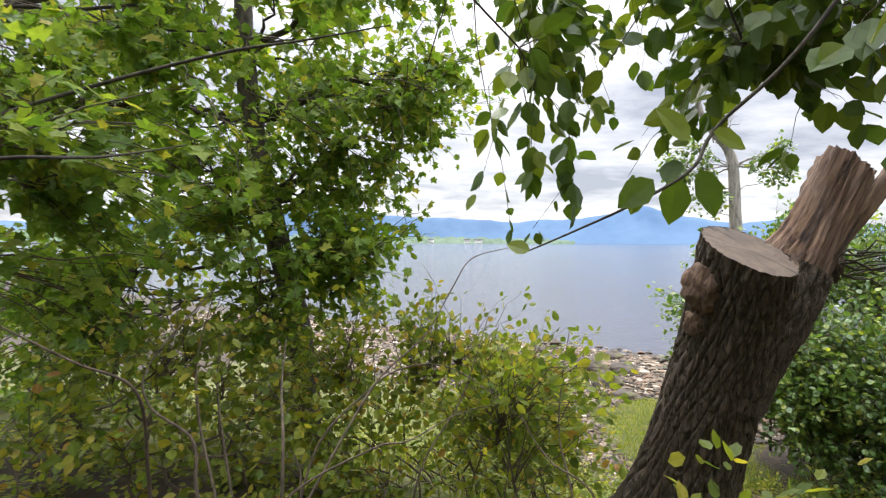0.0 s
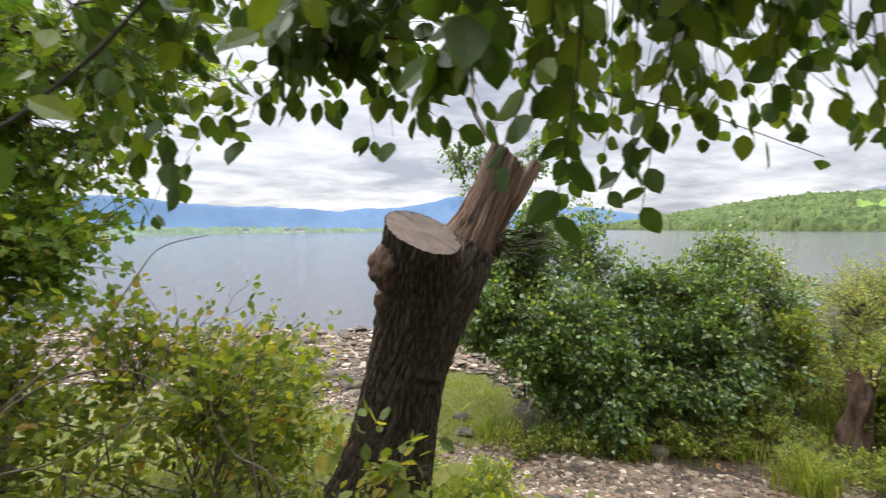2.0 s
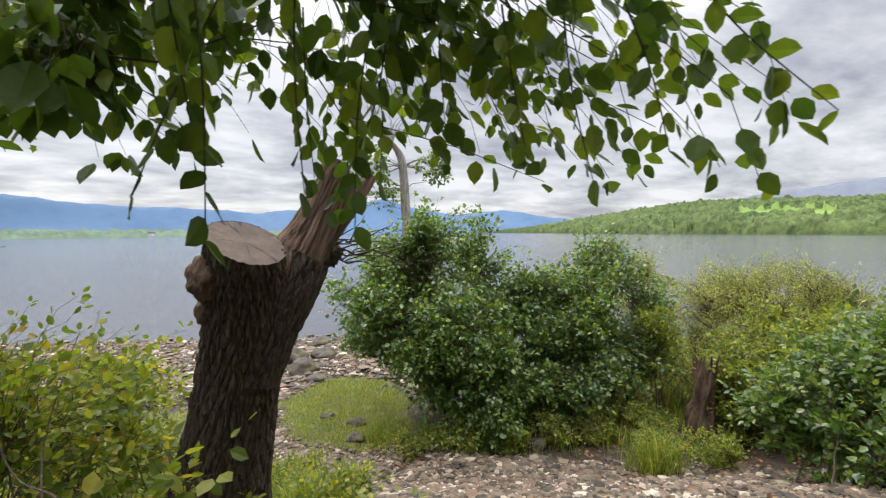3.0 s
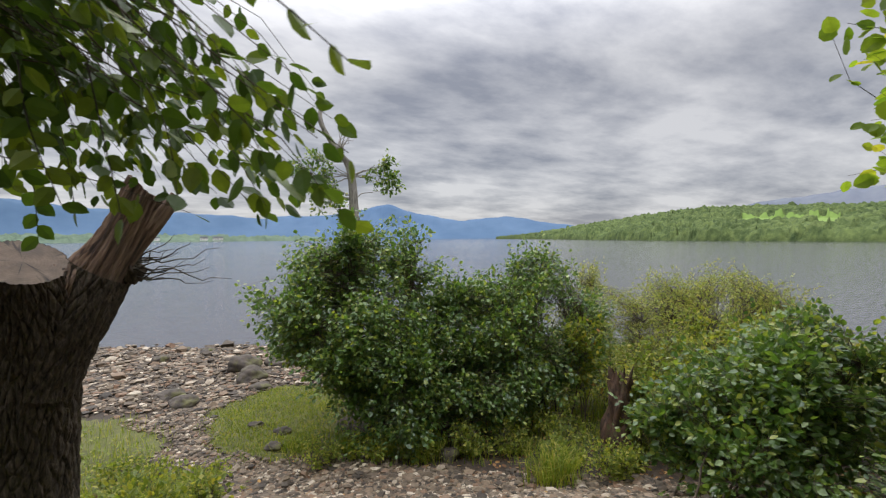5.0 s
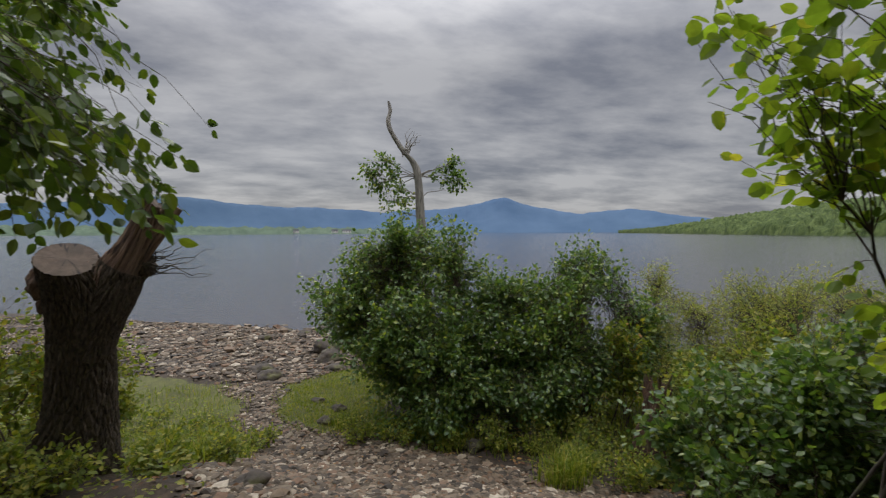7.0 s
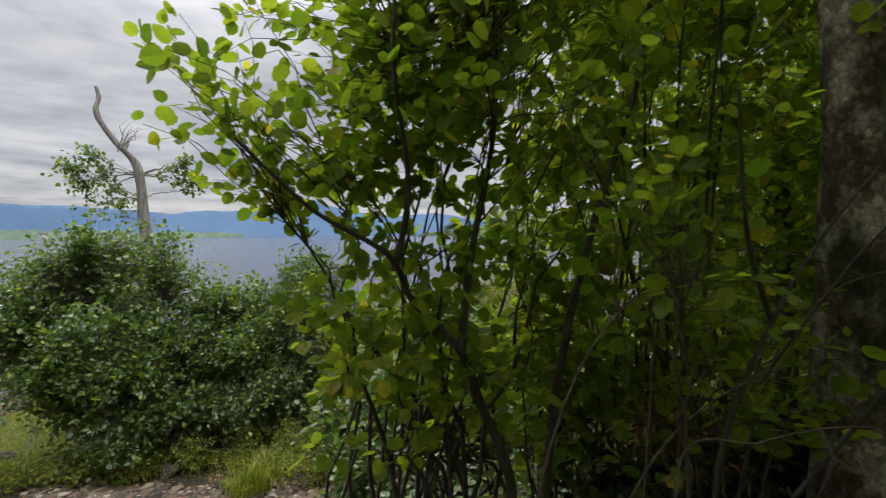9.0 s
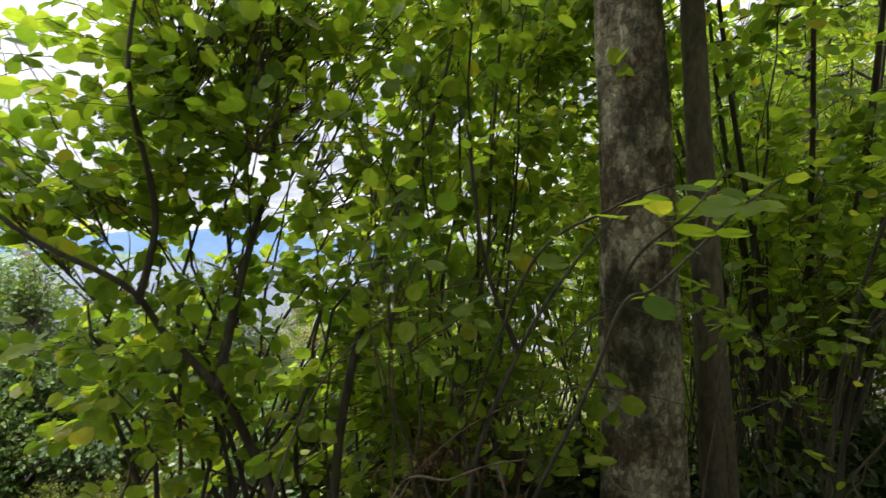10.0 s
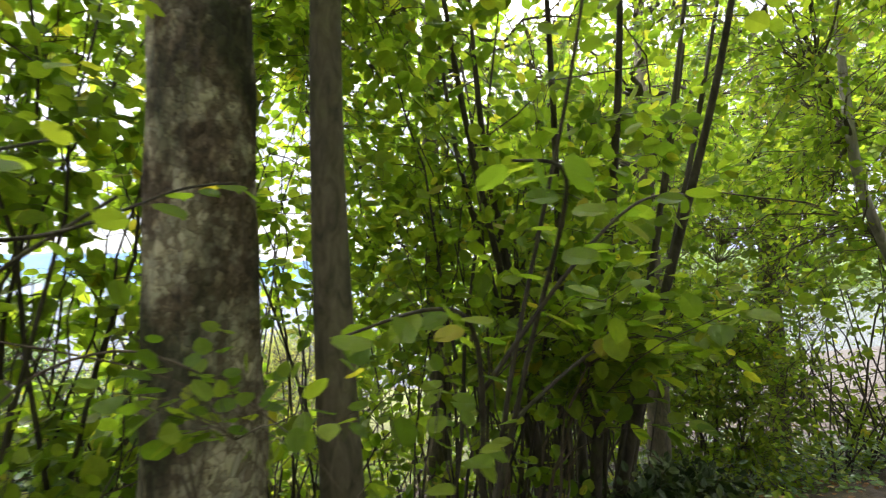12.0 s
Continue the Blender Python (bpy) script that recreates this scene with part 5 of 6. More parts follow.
lv, lt, lq = leaf_arrays(broad - np.array(beech.location), droop_to, np.tile((0.1, -0.9, 0.5), (7, 1)), np.array([0.055, 0.06, 0.062, 0.066, 0.03, 0.055, 0.04]), BEECH)
part_mesh("leaf_spray", fill_mesh("leaf_spray", lv, [lt], LEAF_BEECH), beech, kind="stuff")


def hanging_spray(owner, top, tip, count, size, seed):
    """A thin drooping twig with alternate leaves, as a part of its tree."""
    r = np.random.default_rng(seed)
    a, b = np.array(top, float), np.array(tip, float)
    c = (a + b) / 2 + np.array([*r.normal(0, 0.04, 2), 0.03])
    f = np.linspace(0.12, 1, count)[:, None]
    p = (1 - f) ** 2 * a + 2 * f * (1 - f) * c + f ** 2 * b
    add_branch(owner, [tuple(a), tuple(0.25 * a + 0.5 * c + 0.25 * b), tuple(b)], 0.0028, 0.0012)
    run = unit((b - a)[None])[0]
    side = unit(np.cross(run, r.normal(size=3))[None])[0]
    flip = np.where(np.arange(count) % 2, 1, -1)[:, None]
    along = 0.55 * run + flip * side * 0.9 + np.array([0, 0, -0.45]) + r.normal(0, 0.25, (count, 3))
    vv, tt, qq = leaf_arrays(p - np.array(owner.location), along, np.cross(run, side)[None] + np.array([0, 0, 0.4]) + r.normal(0, 0.35, (count, 3)), size * r.uniform(0.75, 1.15, count), BEECH)
    part_mesh("leaf_spray", fill_mesh("leaf_spray", vv, [tt, qq], LEAF_BEECH), owner, kind="stuff")


for k, (top, tip, cnt) in enumerate([((1.05, 0.5, 2.1), (1.1, 0.57, 1.72), 10), ((1.1, 0.5, 2.05), (1.12, 0.59, 1.5), 13), ((1.19, 0.55, 2.05), (1.0, 0.59, 1.58), 11), ((1.3, 0.55, 2.1), (1.32, 0.61, 1.6), 11), ((1.5, 0.6, 2.1), (1.487, 0.75, 1.53), 13),
                                     ((1.55, 0.65, 2.05), (1.43, 0.8, 1.57), 12), ((1.75, 0.45, 2.05), (1.83, 0.45, 1.68), 9), ((1.9, 0.4, 2.05), (1.97, 0.37, 1.64), 8), ((2.0, 0.3, 2.05), (2.1, 0.25, 1.7), 9), ((2.1, 0.2, 2.1), (2.32, 0.0, 1.77), 8),
                                     ((2.1, -0.05, 2.2), (2.4, -0.25, 1.93), 8), ((1.6, 1.1, 2.15), (1.63, 1.23, 1.6), 13), ((1.7, 1.1, 2.1), (1.75, 1.2, 1.7), 10), ((1.4, 0.9, 2.15), (1.45, 1.0, 1.68), 10),
                                     ((1.6, 0.5, 2.2), (1.65, 0.55, 1.78), 10)]):
    hanging_spray(beech, top, tip, cnt, 0.072, 300 + k)
add_branch(hazel, [(5.95, -1.25, -0.1), (5.9, -1.3, 0.55), (5.78, -1.22, 0.95), (5.65, -1.24, 1.2), (5.5, -1.1, 1.42), (5.36, -1.13, 1.62), (5.1, -1.0, 1.8), (4.85, -0.9, 2.06)], 0.026, 0.006)
add_branch(hazel, [(5.65, -1.24, 1.2), (5.75, -1.2, 1.6), (5.9, -1.2, 2.2), (5.95, -1.15, 2.9)], 0.022, 0.007)
add_branch(hazel, [(5.4, -1.12, 1.55), (5.45, -1.15, 1.9), (5.35, -1.2, 2.4), (5.4, -1.2, 2.9)], 0.016, 0.005)
add_branch(hazel, [(6.1, -1.3, -0.1), (6.15, -1.35, 0.9), (6.3, -1.45, 1.7), (6.6, -1.5, 2.4), (6.8, -1.5, 3.0)], 0.026, 0.008)
add_branch(sapling, [(6.3, -2.0, 0.0), (6.28, -2.02, 0.8), (6.45, -2.14, 1.35), (6.7, -2.25, 1.7), (6.97, -2.37, 1.97)], 0.013, 0.005)
add_branch(sapling, [(6.45, -2.14, 1.35), (6.3, -2.1, 1.7), (6.2, -2.1, 2.2)], 0.012, 0.005)


def leafy_branch(owner, points, r0, leaves, size, seed, bark=BARK_DARK):
    """An arching branch with broad, flat, alternate hazel leaves, each a piece of its own."""
    add_branch(owner, points, r0, 0.0025, bark)
    r = np.random.default_rng(seed)
    pts = [(*p, 0.0) for p in points]
    me = HAZEL_BLADE
    for k in range(leaves):
        f = 0.3 + 0.7 * (k + 0.5) / leaves
        c, d = Vector(spine(pts, f)[:3]), Vector((spine(pts, min(f + 0.03, 1)) - spine(pts, f - 0.03))[:3]).normalized()
        out = d.cross(Vector((0, 0, 1))).normalized() * (1 if k % 2 else -1)
        x = (d * 0.6 + out * 0.9 + Vector((r.normal(0, 0.25), r.normal(0, 0.25), r.normal(-0.35, 0.25)))).normalized()
        z = Vector((r.normal(0, 0.5), r.normal(-0.35, 0.4), 1))
        z = (z - x * z.dot(x)).normalized()
        y = z.cross(x)
        z = x.cross(y)
        c = c + x * 0.02 - Vector(owner.location)
        ob = new("leaf", me)
        ob.parent = owner
        ob.matrix_basis = Matrix(((x.x, y.x, z.x, c.x), (x.y, y.y, z.y, c.y), (x.z, y.z, z.z, c.z), (0, 0, 0, 1))) @ Matrix.Scale(size * r.uniform(0.7, 1.2), 4)


TOOTHED = (np.array([(0, 0, 0)] + [(0.5 - 0.5 * math.cos(a) + (0.035 if i % 2 else 0) * math.cos(a), side * (0.43 + (0.03 if i % 2 else -0.02)) * math.sin(a) ** 0.8 * (1.05 - 0.25 * (a / math.pi)), 0.03 * math.sin(a)) for side in (1, -1) for i, a in enumerate(np.linspace(0.25, 2.95, 9))] + [(1.04, 0, -0.09), (0.33, 0, -0.04), (0.68, 0, -0.055)]),
           np.array([(0, 20, 1), (0, 10, 20)] + [(20 if i < 4 else 21, i + 2, i + 1) for i in range(8)] + [(20 if i < 4 else 21, i + 10, i + 11) for i in range(8)] + [(20, 21, 5), (21, 20, 14), (21, 19, 9), (21, 18, 19)]), np.zeros((0, 4), int))
HAZEL_BLADE = fill_mesh("leaf", TOOTHED[0], [TOOTHED[1]], LEAF_HAZEL_EACH)
for k, (pts, r0, cnt, size) in enumerate([
        ([(6.3, -2.0, 0.3), (6.24, -2.5, 1.25), (6.24, -2.64, 1.58), (6.32, -2.7, 1.63), (6.46, -2.81, 1.78), (6.52, -2.87, 1.86), (6.59, -2.9, 1.9), (6.72, -2.94, 1.96)], 0.0075, 14, 0.08),
        ([(6.24, -2.6, 1.55), (6.15, -2.72, 1.72), (6.2, -2.82, 1.82), (6.3, -2.84, 1.88), (6.45, -2.86, 1.97)], 0.005, 10, 0.085),
        ([(6.1, -2.2, 1.2), (6.0, -2.5, 1.7), (6.05, -2.7, 1.84), (6.16, -2.8, 1.9)], 0.005, 8, 0.08),
        ([(6.46, -2.81, 1.78), (6.75, -2.72, 1.82), (7.0, -2.7, 1.95), (7.12, -2.75, 1.98)], 0.005, 9, 0.07)]):
    leafy_branch(sapling, pts, r0, cnt, size, 500 + k)
edge_hazel = thing("hazel_sapling", g3(7.9, -2.95), "hazel with long sprays of broad toothed leaves by the path", "sapling")
for k, (pts, r0, cnt, size) in enumerate([
        ([g3(7.9, -2.95, -0.05), (7.85, -3.0, 0.8), (7.7, -3.1, 1.4), (7.5, -3.2, 1.62), (7.3, -3.24, 1.67), (7.1, -3.2, 1.63)], 0.013, 13, 0.085),
        ([(7.85, -3.0, 0.8), (7.8, -3.2, 1.5), (7.6, -3.4, 1.85), (7.4, -3.5, 1.95), (7.2, -3.5, 1.93)], 0.01, 12, 0.085),
        ([(7.7, -3.1, 1.4), (7.75, -3.35, 1.75), (7.9, -3.5, 1.95), (8.15, -3.6, 2.0)], 0.008, 9, 0.08),
        ([g3(7.92, -2.9, -0.05), (7.98, -3.0, 1.2), (7.93, -3.3, 2.4), (7.8, -3.5, 3.2)], 0.013, 8, 0.075),
        ([(7.98, -3.0, 1.2), (8.3, -3.2, 1.45), (8.6, -3.35, 1.5), (8.9, -3.5, 1.42)], 0.008, 11, 0.08),
        ([(7.9, -2.97, 0.6), (7.6, -2.9, 1.0), (7.35, -2.85, 1.12), (7.1, -2.75, 1.1)], 0.007, 9, 0.07)]):
    leafy_branch(edge_hazel, pts, r0, cnt, size, 520 + k)
# bramble mounds added to darken the thicket floor, shade put into their leaf colour
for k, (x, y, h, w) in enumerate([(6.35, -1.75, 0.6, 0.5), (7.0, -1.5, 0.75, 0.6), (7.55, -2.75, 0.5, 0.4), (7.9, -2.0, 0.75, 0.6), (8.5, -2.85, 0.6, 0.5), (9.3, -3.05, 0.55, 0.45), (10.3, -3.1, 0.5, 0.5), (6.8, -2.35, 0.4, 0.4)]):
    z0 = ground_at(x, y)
    plant("shade_bramble_bush", (x, y), "low bramble mound added to darken the floor, shade put into its leaf colour", "bramble", 9, [((x, y, z0 + h * 0.45), (w, w * 0.8, h * 0.5), 1)], 420, 8, 0.07, OVATE, LEAF_BRAMBLE_SHADE, BARK_TWIG, 540 + k, 0.2, 0.006, 0.1, 60, group="brambles")
# thick old stems of the hazel stool
stool = thing("hazel_stool", g3(9.55, -2.65), "old hazel stool of thick dark upright stems", "bush")
for k in range(13):
    a, lean = 2 * math.pi * k / 13, 0.35 + 0.12 * math.sin(k * 2.3)
    bx, by = 9.55 + 0.28 * math.cos(a), -2.65 + 0.2 * math.sin(a)
    gx, gy = math.cos(a) * lean, math.sin(a) * lean
    z0 = ground_at(bx, by) - 0.05
    add_branch(stool, [(bx, by, z0), (bx + gx * 0.3, by + gy * 0.3, z0 + 0.7), (bx + gx * 0.9, by + gy * 0.9, z0 + 1.7), (bx + gx * 1.6 + 0.06 * math.sin(k), by + gy * 1.6, z0 + 2.8), (bx + gx * 2.1, by + gy * 2.1, z0 + 3.8)], 0.036 + 0.01 * math.sin(k * 1.7), 0.012)
# taller trees of the wood; those behind the path are unseen, added for shade
for k, (x, y, h, r, w) in enumerate([(9.6, -1.4, 5.2, 0.09, 1.7), (11.6, -2.6, 5.5, 0.1, 2.0), (12.8, -1.4, 6.5, 0.1, 2.2), (15.5, -3.4, 7.0, 0.12, 2.4), (16.5, -6.2, 7.0, 0.12, 2.4), (2.4, -3.8, 5.6, 0.16, 3.2), (6.2, -6.6, 5.6, 0.18, 3.2), (10.2, -7.2, 6.0, 0.16, 3.0), (-1.5, -4.2, 5.6, 0.18, 3.2)]):
    z0 = ground_at(x, y)
    lean = 0.25 * math.sin(k * 2.1)
    tree = trunk_tree("beech_tree", "tall slender beech tree of the lakeside wood; those behind the path unseen, added for shade", [(x, y, z0 - 0.1), (x + lean * 0.4, y, z0 + h * 0.3), (x + lean, y + 0.1, z0 + h * 0.65), (x + lean, y + 0.1, z0 + h)], [r * 1.2, r, r * 0.85, r * 0.5], BARK_GREY, 20.0 + k, 0.005, 20)
    lobes = [((x, y, z0 + h * 0.8), (w, w, h * 0.22), 2), ((x + 0.3, y + 0.8, z0 + h * 0.62), (w * 0.9, w * 0.7, h * 0.15), 1)]
    # out-of-view crown lobe over the path, added to cut light from above
    if y < -3 and x < 12:
        lobes.append(((x + 0.3, y + 2.3, z0 + h * 0.86), (w, w * 0.6, h * 0.12), 1.6))
    crown_on(tree, [(x + lean, y + 0.1, z0 + h * q) for q in (0.5, 0.65, 0.8, 0.95)], lobes, 16, 1900 if y < -3 else (640 if x > 12 else 330), 8, 0.12 if y < -6 or x > 12 else 0.1, DIAMOND, LEAF_HAZEL, 80 + k, 0.35, 90)

birch = trunk_tree("birch_tree", "pale leaning birch stem beside the path", [(11.3, -4.62, -0.1), (11.2, -4.5, 0.8), (10.95, -4.35, 1.7), (10.8, -4.15, 2.6), (10.85, -4.1, 4.4)], [0.045, 0.038, 0.032, 0.028, 0.018], BARK_DEAD, 31.0, 0.006, 24)
crown_on(birch, [(10.9, -4.3, 1.9), (10.8, -4.15, 2.7), (10.85, -4.1, 4.2)], [((10.6, -3.7, 3.6), (1.2, 0.9, 0.9), 2), ((11.2, -3.9, 2.3), (0.8, 0.5, 0.5), 1)], 12, 500, 8, 0.075, DIAMOND, LEAF_HAZEL, 88, 0.25, 60)
plant("hazel_sapling", (8.6, -2.75), "hazel with broad flat sprays over the path edge", "sapling", 9, [((8.4, -3.0, 1.75), (0.6, 0.45, 0.14), 2), ((8.9, -3.2, 1.35), (0.5, 0.4, 0.15), 1.4), ((8.7, -2.7, 0.6), (0.5, 0.4, 0.4), 0.8)], 120, 7, 0.085, ROUND, LEAF_HAZEL, BARK_STEM, 89, 0.12, 0.014, 0.1, 40, flat=1.7)
plant("dead_bracken", (6.7, -1.65), "brown withered bracken among the hazel stems", "bracken", 8, [((6.7, -1.65, 0.65), (0.45, 0.25, 0.4), 1)], 130, 8, 0.045, NARROW, LITTER, BARK_STEM, 90, 0.15, 0.005, 0.1, 24)


# ---- ground things ----
def stone_mesh(seed, flat=0.6):
    bm = bmesh.new()
    bmesh.ops.create_icosphere(bm, subdivisions=1, radius=1)
    o = Vector((seed * 3.7, seed * 1.3, 0))
    for v in bm.verts:
        v.co *= 1 + 0.75 * noise.noise(v.co * 1.15 + o)
        v.co.z *= flat
    me = bpy.data.meshes.new("stone")
    bm.to_mesh(me)
    bm.free()
    return me


def scatter(n, test, box, seed):
    rng = np.random.default_rng(seed)
    out = np.zeros((0, 2))
    while len(out) < n:
        p = rng.uniform((box[0], box[1]), (box[2], box[3]), (n * 2, 2))
        out = np.r_[out, p[test(p[:, 0], p[:, 1]) > rng.uniform(0.2, 0.9, len(p))]]
    return out[:n]


STONES = [stone_mesh(k, 0.45 + 0.07 * k) for k in range(8)]
for me in STONES:
    me.materials.append(STONE)
bed = thing("gravel_track", (3.5, 3.5, ground_at(3.5, 3.5)), "loose grey-brown gravel track down to the shore", "gravel", kind="structure")
near_box = (2.2, 2.6, 6.0, 5.6)
rng1 = np.random.default_rng(90)
for x, y in scatter(300, lambda a, b: inside(a, b, TRACK, 0.4), near_box, 91):
    ob = new("stone", STONES[rng1.integers(8)])
    ob.parent = bed
    r = float(rng1.gamma(4, 0.005)) + 0.012
    ob.matrix_basis = Matrix.Translation(Vector((x, y, ground_at(x, y) + r * 0.3)) - bed.location) @ Euler((rng1.normal(0, 0.25), rng1.normal(0, 0.25), rng1.uniform(0, 6.28))).to_matrix().to_4x4() @ Matrix.Diagonal((r * 1.25, r, r * 0.8, 1))


def stone_bed(name, pts, mean, owner, seed, mat=STONE_STUFF):
    rng = np.random.default_rng(seed)
    tv = [np.array([v.co for v in m.vertices]) for m in STONES]
    tf = np.array([p.vertices for p in STONES[0].polygons])
    n = len(pts)
    pick = rng.integers(0, 8, n)
    t = np.stack(tv)[pick]
    r = mean * rng.gamma(3.2, 0.31, (n, 1)) + mean * 0.2
    a = rng.uniform(0, 6.28, n)
    c, s_ = np.cos(a)[:, None], np.sin(a)[:, None]
    v = np.stack([(t[..., 0] * 1.25 * c - t[..., 1] * s_) * r, (t[..., 0] * 1.25 * s_ + t[..., 1] * c) * r, t[..., 2] * r * 0.8], -1)
    v += np.c_[pts, height(pts[:, 0], pts[:, 1])][:, None] + np.array([0, 0, 0.32]) * r[:, None]
    f = tf[None] + (np.arange(n) * t.shape[1])[:, None, None]
    off = np.array(owner.location) if owner else 0
    return part_mesh(name, fill_mesh(name, v.reshape(-1, 3) - off, [f.reshape(-1, 3)], mat), owner, kind="stuff")


stone_bed("gravel", scatter(46000, lambda a, b: inside(a, b, TRACK, 0.5), (1.2, 0.3, 8.6, 8.4), 92), 0.0165, bed, 93)
shore = thing("shore_shingle", (2.5, 10, ground_at(2.5, 10)), "stony lake shore of grey and reddish shingle", "shingle", kind="structure")
shore_test = lambda a, b: np.clip((0.5 * a + 0.866 * b - 7.9) / 0.5, 0, 1) * (1 - inside(a, b, LAWN, 0.2))
stone_bed("shingle", scatter(26000, lambda a, b: shore_test(a, b) * np.clip((13.9 - 0.5 * a - 0.866 * b) / 0.4, 0, 1), (-10, 7, 8, 20), 94), 0.03, shore, 95)
stone_bed("large_shingle", scatter(420, lambda a, b: shore_test(a, b) * np.clip((0.5 * a + 0.866 * b - 10.5) / 2, 0.1, 1) * np.clip((14.6 - 0.5 * a - 0.866 * b) / 0.4, 0, 1), (-5, 7, 8, 16), 96), 0.06, shore, 97)


def boulder(x, y, r, squash, seed):
    bm = bmesh.new()
    bmesh.ops.create_icosphere(bm, subdivisions=4, radius=r)
    o = Vector((seed * 5.1, 0, seed))
    for v in bm.verts:
        d = v.co.normalized()
        v.co *= 1 + 0.4 * noise.noise(d * 1.1 + o) + 0.12 * noise.noise(d * 3.3 + o) + 0.04 * noise.noise(d * 9 + o)
        v.co.z *= squash
    me = bpy.data.meshes.new("boulder")
    bm.to_mesh(me)
    bm.free()
    me.polygons.foreach_set("use_smooth", [True] * len(me.polygons))
    me.materials.append(BOULDER)
    ob = tagged(new("boulder", me), "dark mossy boulder on the shore", "boulder", "shore boulders")
    ob.location = (x, y, ground_at(x, y) + r * squash * 0.35)


for k, (x, y, r, q) in enumerate([(2.01, 9.39, 0.25, 0.55), (2.19, 8.73, 0.24, 0.6), (3.51, 10.93, 0.34, 0.75), (3.5, 9.85, 0.31, 0.75), (3.58, 9.05, 0.22, 0.5), (4.3, 10.8, 0.3, 0.6), (1.74, 12.96, 0.2, 0.6), (2.24, 14.38, 0.22, 0.4), (2.9, 13.8, 0.2, 0.5), (4.6, 12.4, 0.26, 0.6), (2.65, 1.75, 0.13, 0.6), (3.3, 5.85, 0.12, 0.5), (3.55, 6.5, 0.14, 0.5), (3.2, 6.9, 0.12, 0.5), (5.35, 4.35, 0.16, 0.6)]):
    boulder(x, y, r, q, k + 1)


def blades(pts, tall, width, seed, lean=0.5):
    """Bent grass blades at points in plan."""
    rng = np.random.default_rng(seed)
    n = len(pts)
    h = tall * rng.uniform(0.5, 1.2, (n, 1))
    a = rng.uniform(0, 6.28, n)
    d = np.c_[np.cos(a), np.sin(a), np.zeros(n)]
    side = np.c_[-np.sin(a), np.cos(a), np.zeros(n)] * width * rng.uniform(0.6, 1.3, (n, 1))
    b = np.c_[pts, height(pts[:, 0], pts[:, 1]) - 0.02]
    l1 = lean * rng.uniform(0.1, 1, (n, 1))
    m = b + d * h * l1 * 0.35 + np.array([0, 0, 0.6]) * h
    t = b + d * h * l1 + np.array([0, 0, 1.0]) * h * (1 - 0.35 * l1)
    v = np.stack([b - side, b + side, m + side * 0.8, m - side * 0.8, t], 1)
    o = (np.arange(n) * 5)[:, None]
    return v.reshape(-1, 3), np.array([(0, 1, 2, 3)]) + o, np.array([(3, 2, 4)]) + o


def grass(name, pts, tall, width, seed, label, lean=0.5, kind="stuff", category="grass"):
    v, q, t = blades(pts, tall, width, seed, lean)
    return tagged(new(name, fill_mesh(name, v, [q, t], GRASS_BLADE)), label, category, kind=kind)


grass("lawn_grass", scatter(16000, lambda a, b: inside(a, b, LAWN, 0.6), (1.8, 5, 5.6, 9), 101), 0.07, 0.004, 102, "short bright green shore turf")
grass("bank_grass", scatter(7000, lambda a, b: inside(a, b, BANK_LEFT, 0.7) * (a > -2.5), (-2.5, 2.3, 2.4, 8.5), 103), 0.17, 0.004, 104, "yellow-green grass on the bank", 0.8)
grass("marsh_grass", scatter(12000, lambda a, b: inside(a, b, MARSH_RIGHT, 0.7), (5.2, 0.5, 13, 8), 105), 0.32, 0.005, 106, "tall mixed grass between the bushes", 0.8)
rng2 = np.random.default_rng(110)
for x, y, n, h, r in [(6.0, 2.95, 420, 0.5, 0.28), (4.6, 4.75, 160, 0.3, 0.3), (5.7, 4.2, 160, 0.3, 0.3), (5.3, 4.9, 160, 0.35, 0.35), (6.3, 3.9, 180, 0.35, 0.3), (4.2, 5.15, 260, 0.35, 0.3), (3.6, 5.6, 220, 0.3, 0.3), (5.1, 4.5, 200, 0.35, 0.3), (6.5, 3.3, 220, 0.4, 0.25), (1.95, 3.1, 260, 0.32, 0.22), (1.75, 2.6, 240, 0.3, 0.2), (2.1, 4.3, 220, 0.3, 0.25), (4.7, 4.9, 200, 0.35, 0.25)]:
    grass("grass_tuft", np.array([x, y]) + rng2.normal(0, r * 0.5, (n, 2)), h, 0.005, int(x * 100), "tuft of long yellow-green grass", 1.0, "stuff", "grass tuft")
v, t, q = leaf_arrays(*(lambda p, r: (np.c_[p, height(p[:, 0], p[:, 1]) + 0.012], np.c_[r.normal(0, 1, (len(p), 2)), r.normal(0, 0.15, len(p))], np.c_[r.normal(0, 0.35, (len(p), 2)), np.ones(len(p))], r.uniform(0.035, 0.075, len(p))))(scatter(9000, lambda a, b: np.clip(1.2 - inside(a, b, LAWN, 0.4) - 0.45 * inside(a, b, TRACK, 0.4), 0, 1), (1.2, -5, 13, 5.8), 111), np.random.default_rng(112)), OVATE)
tagged(new("leaf_litter", fill_mesh("leaf_litter", v, [t, q], LITTER)), "scattered brown fallen leaves", "fallen leaves", kind="stuff")
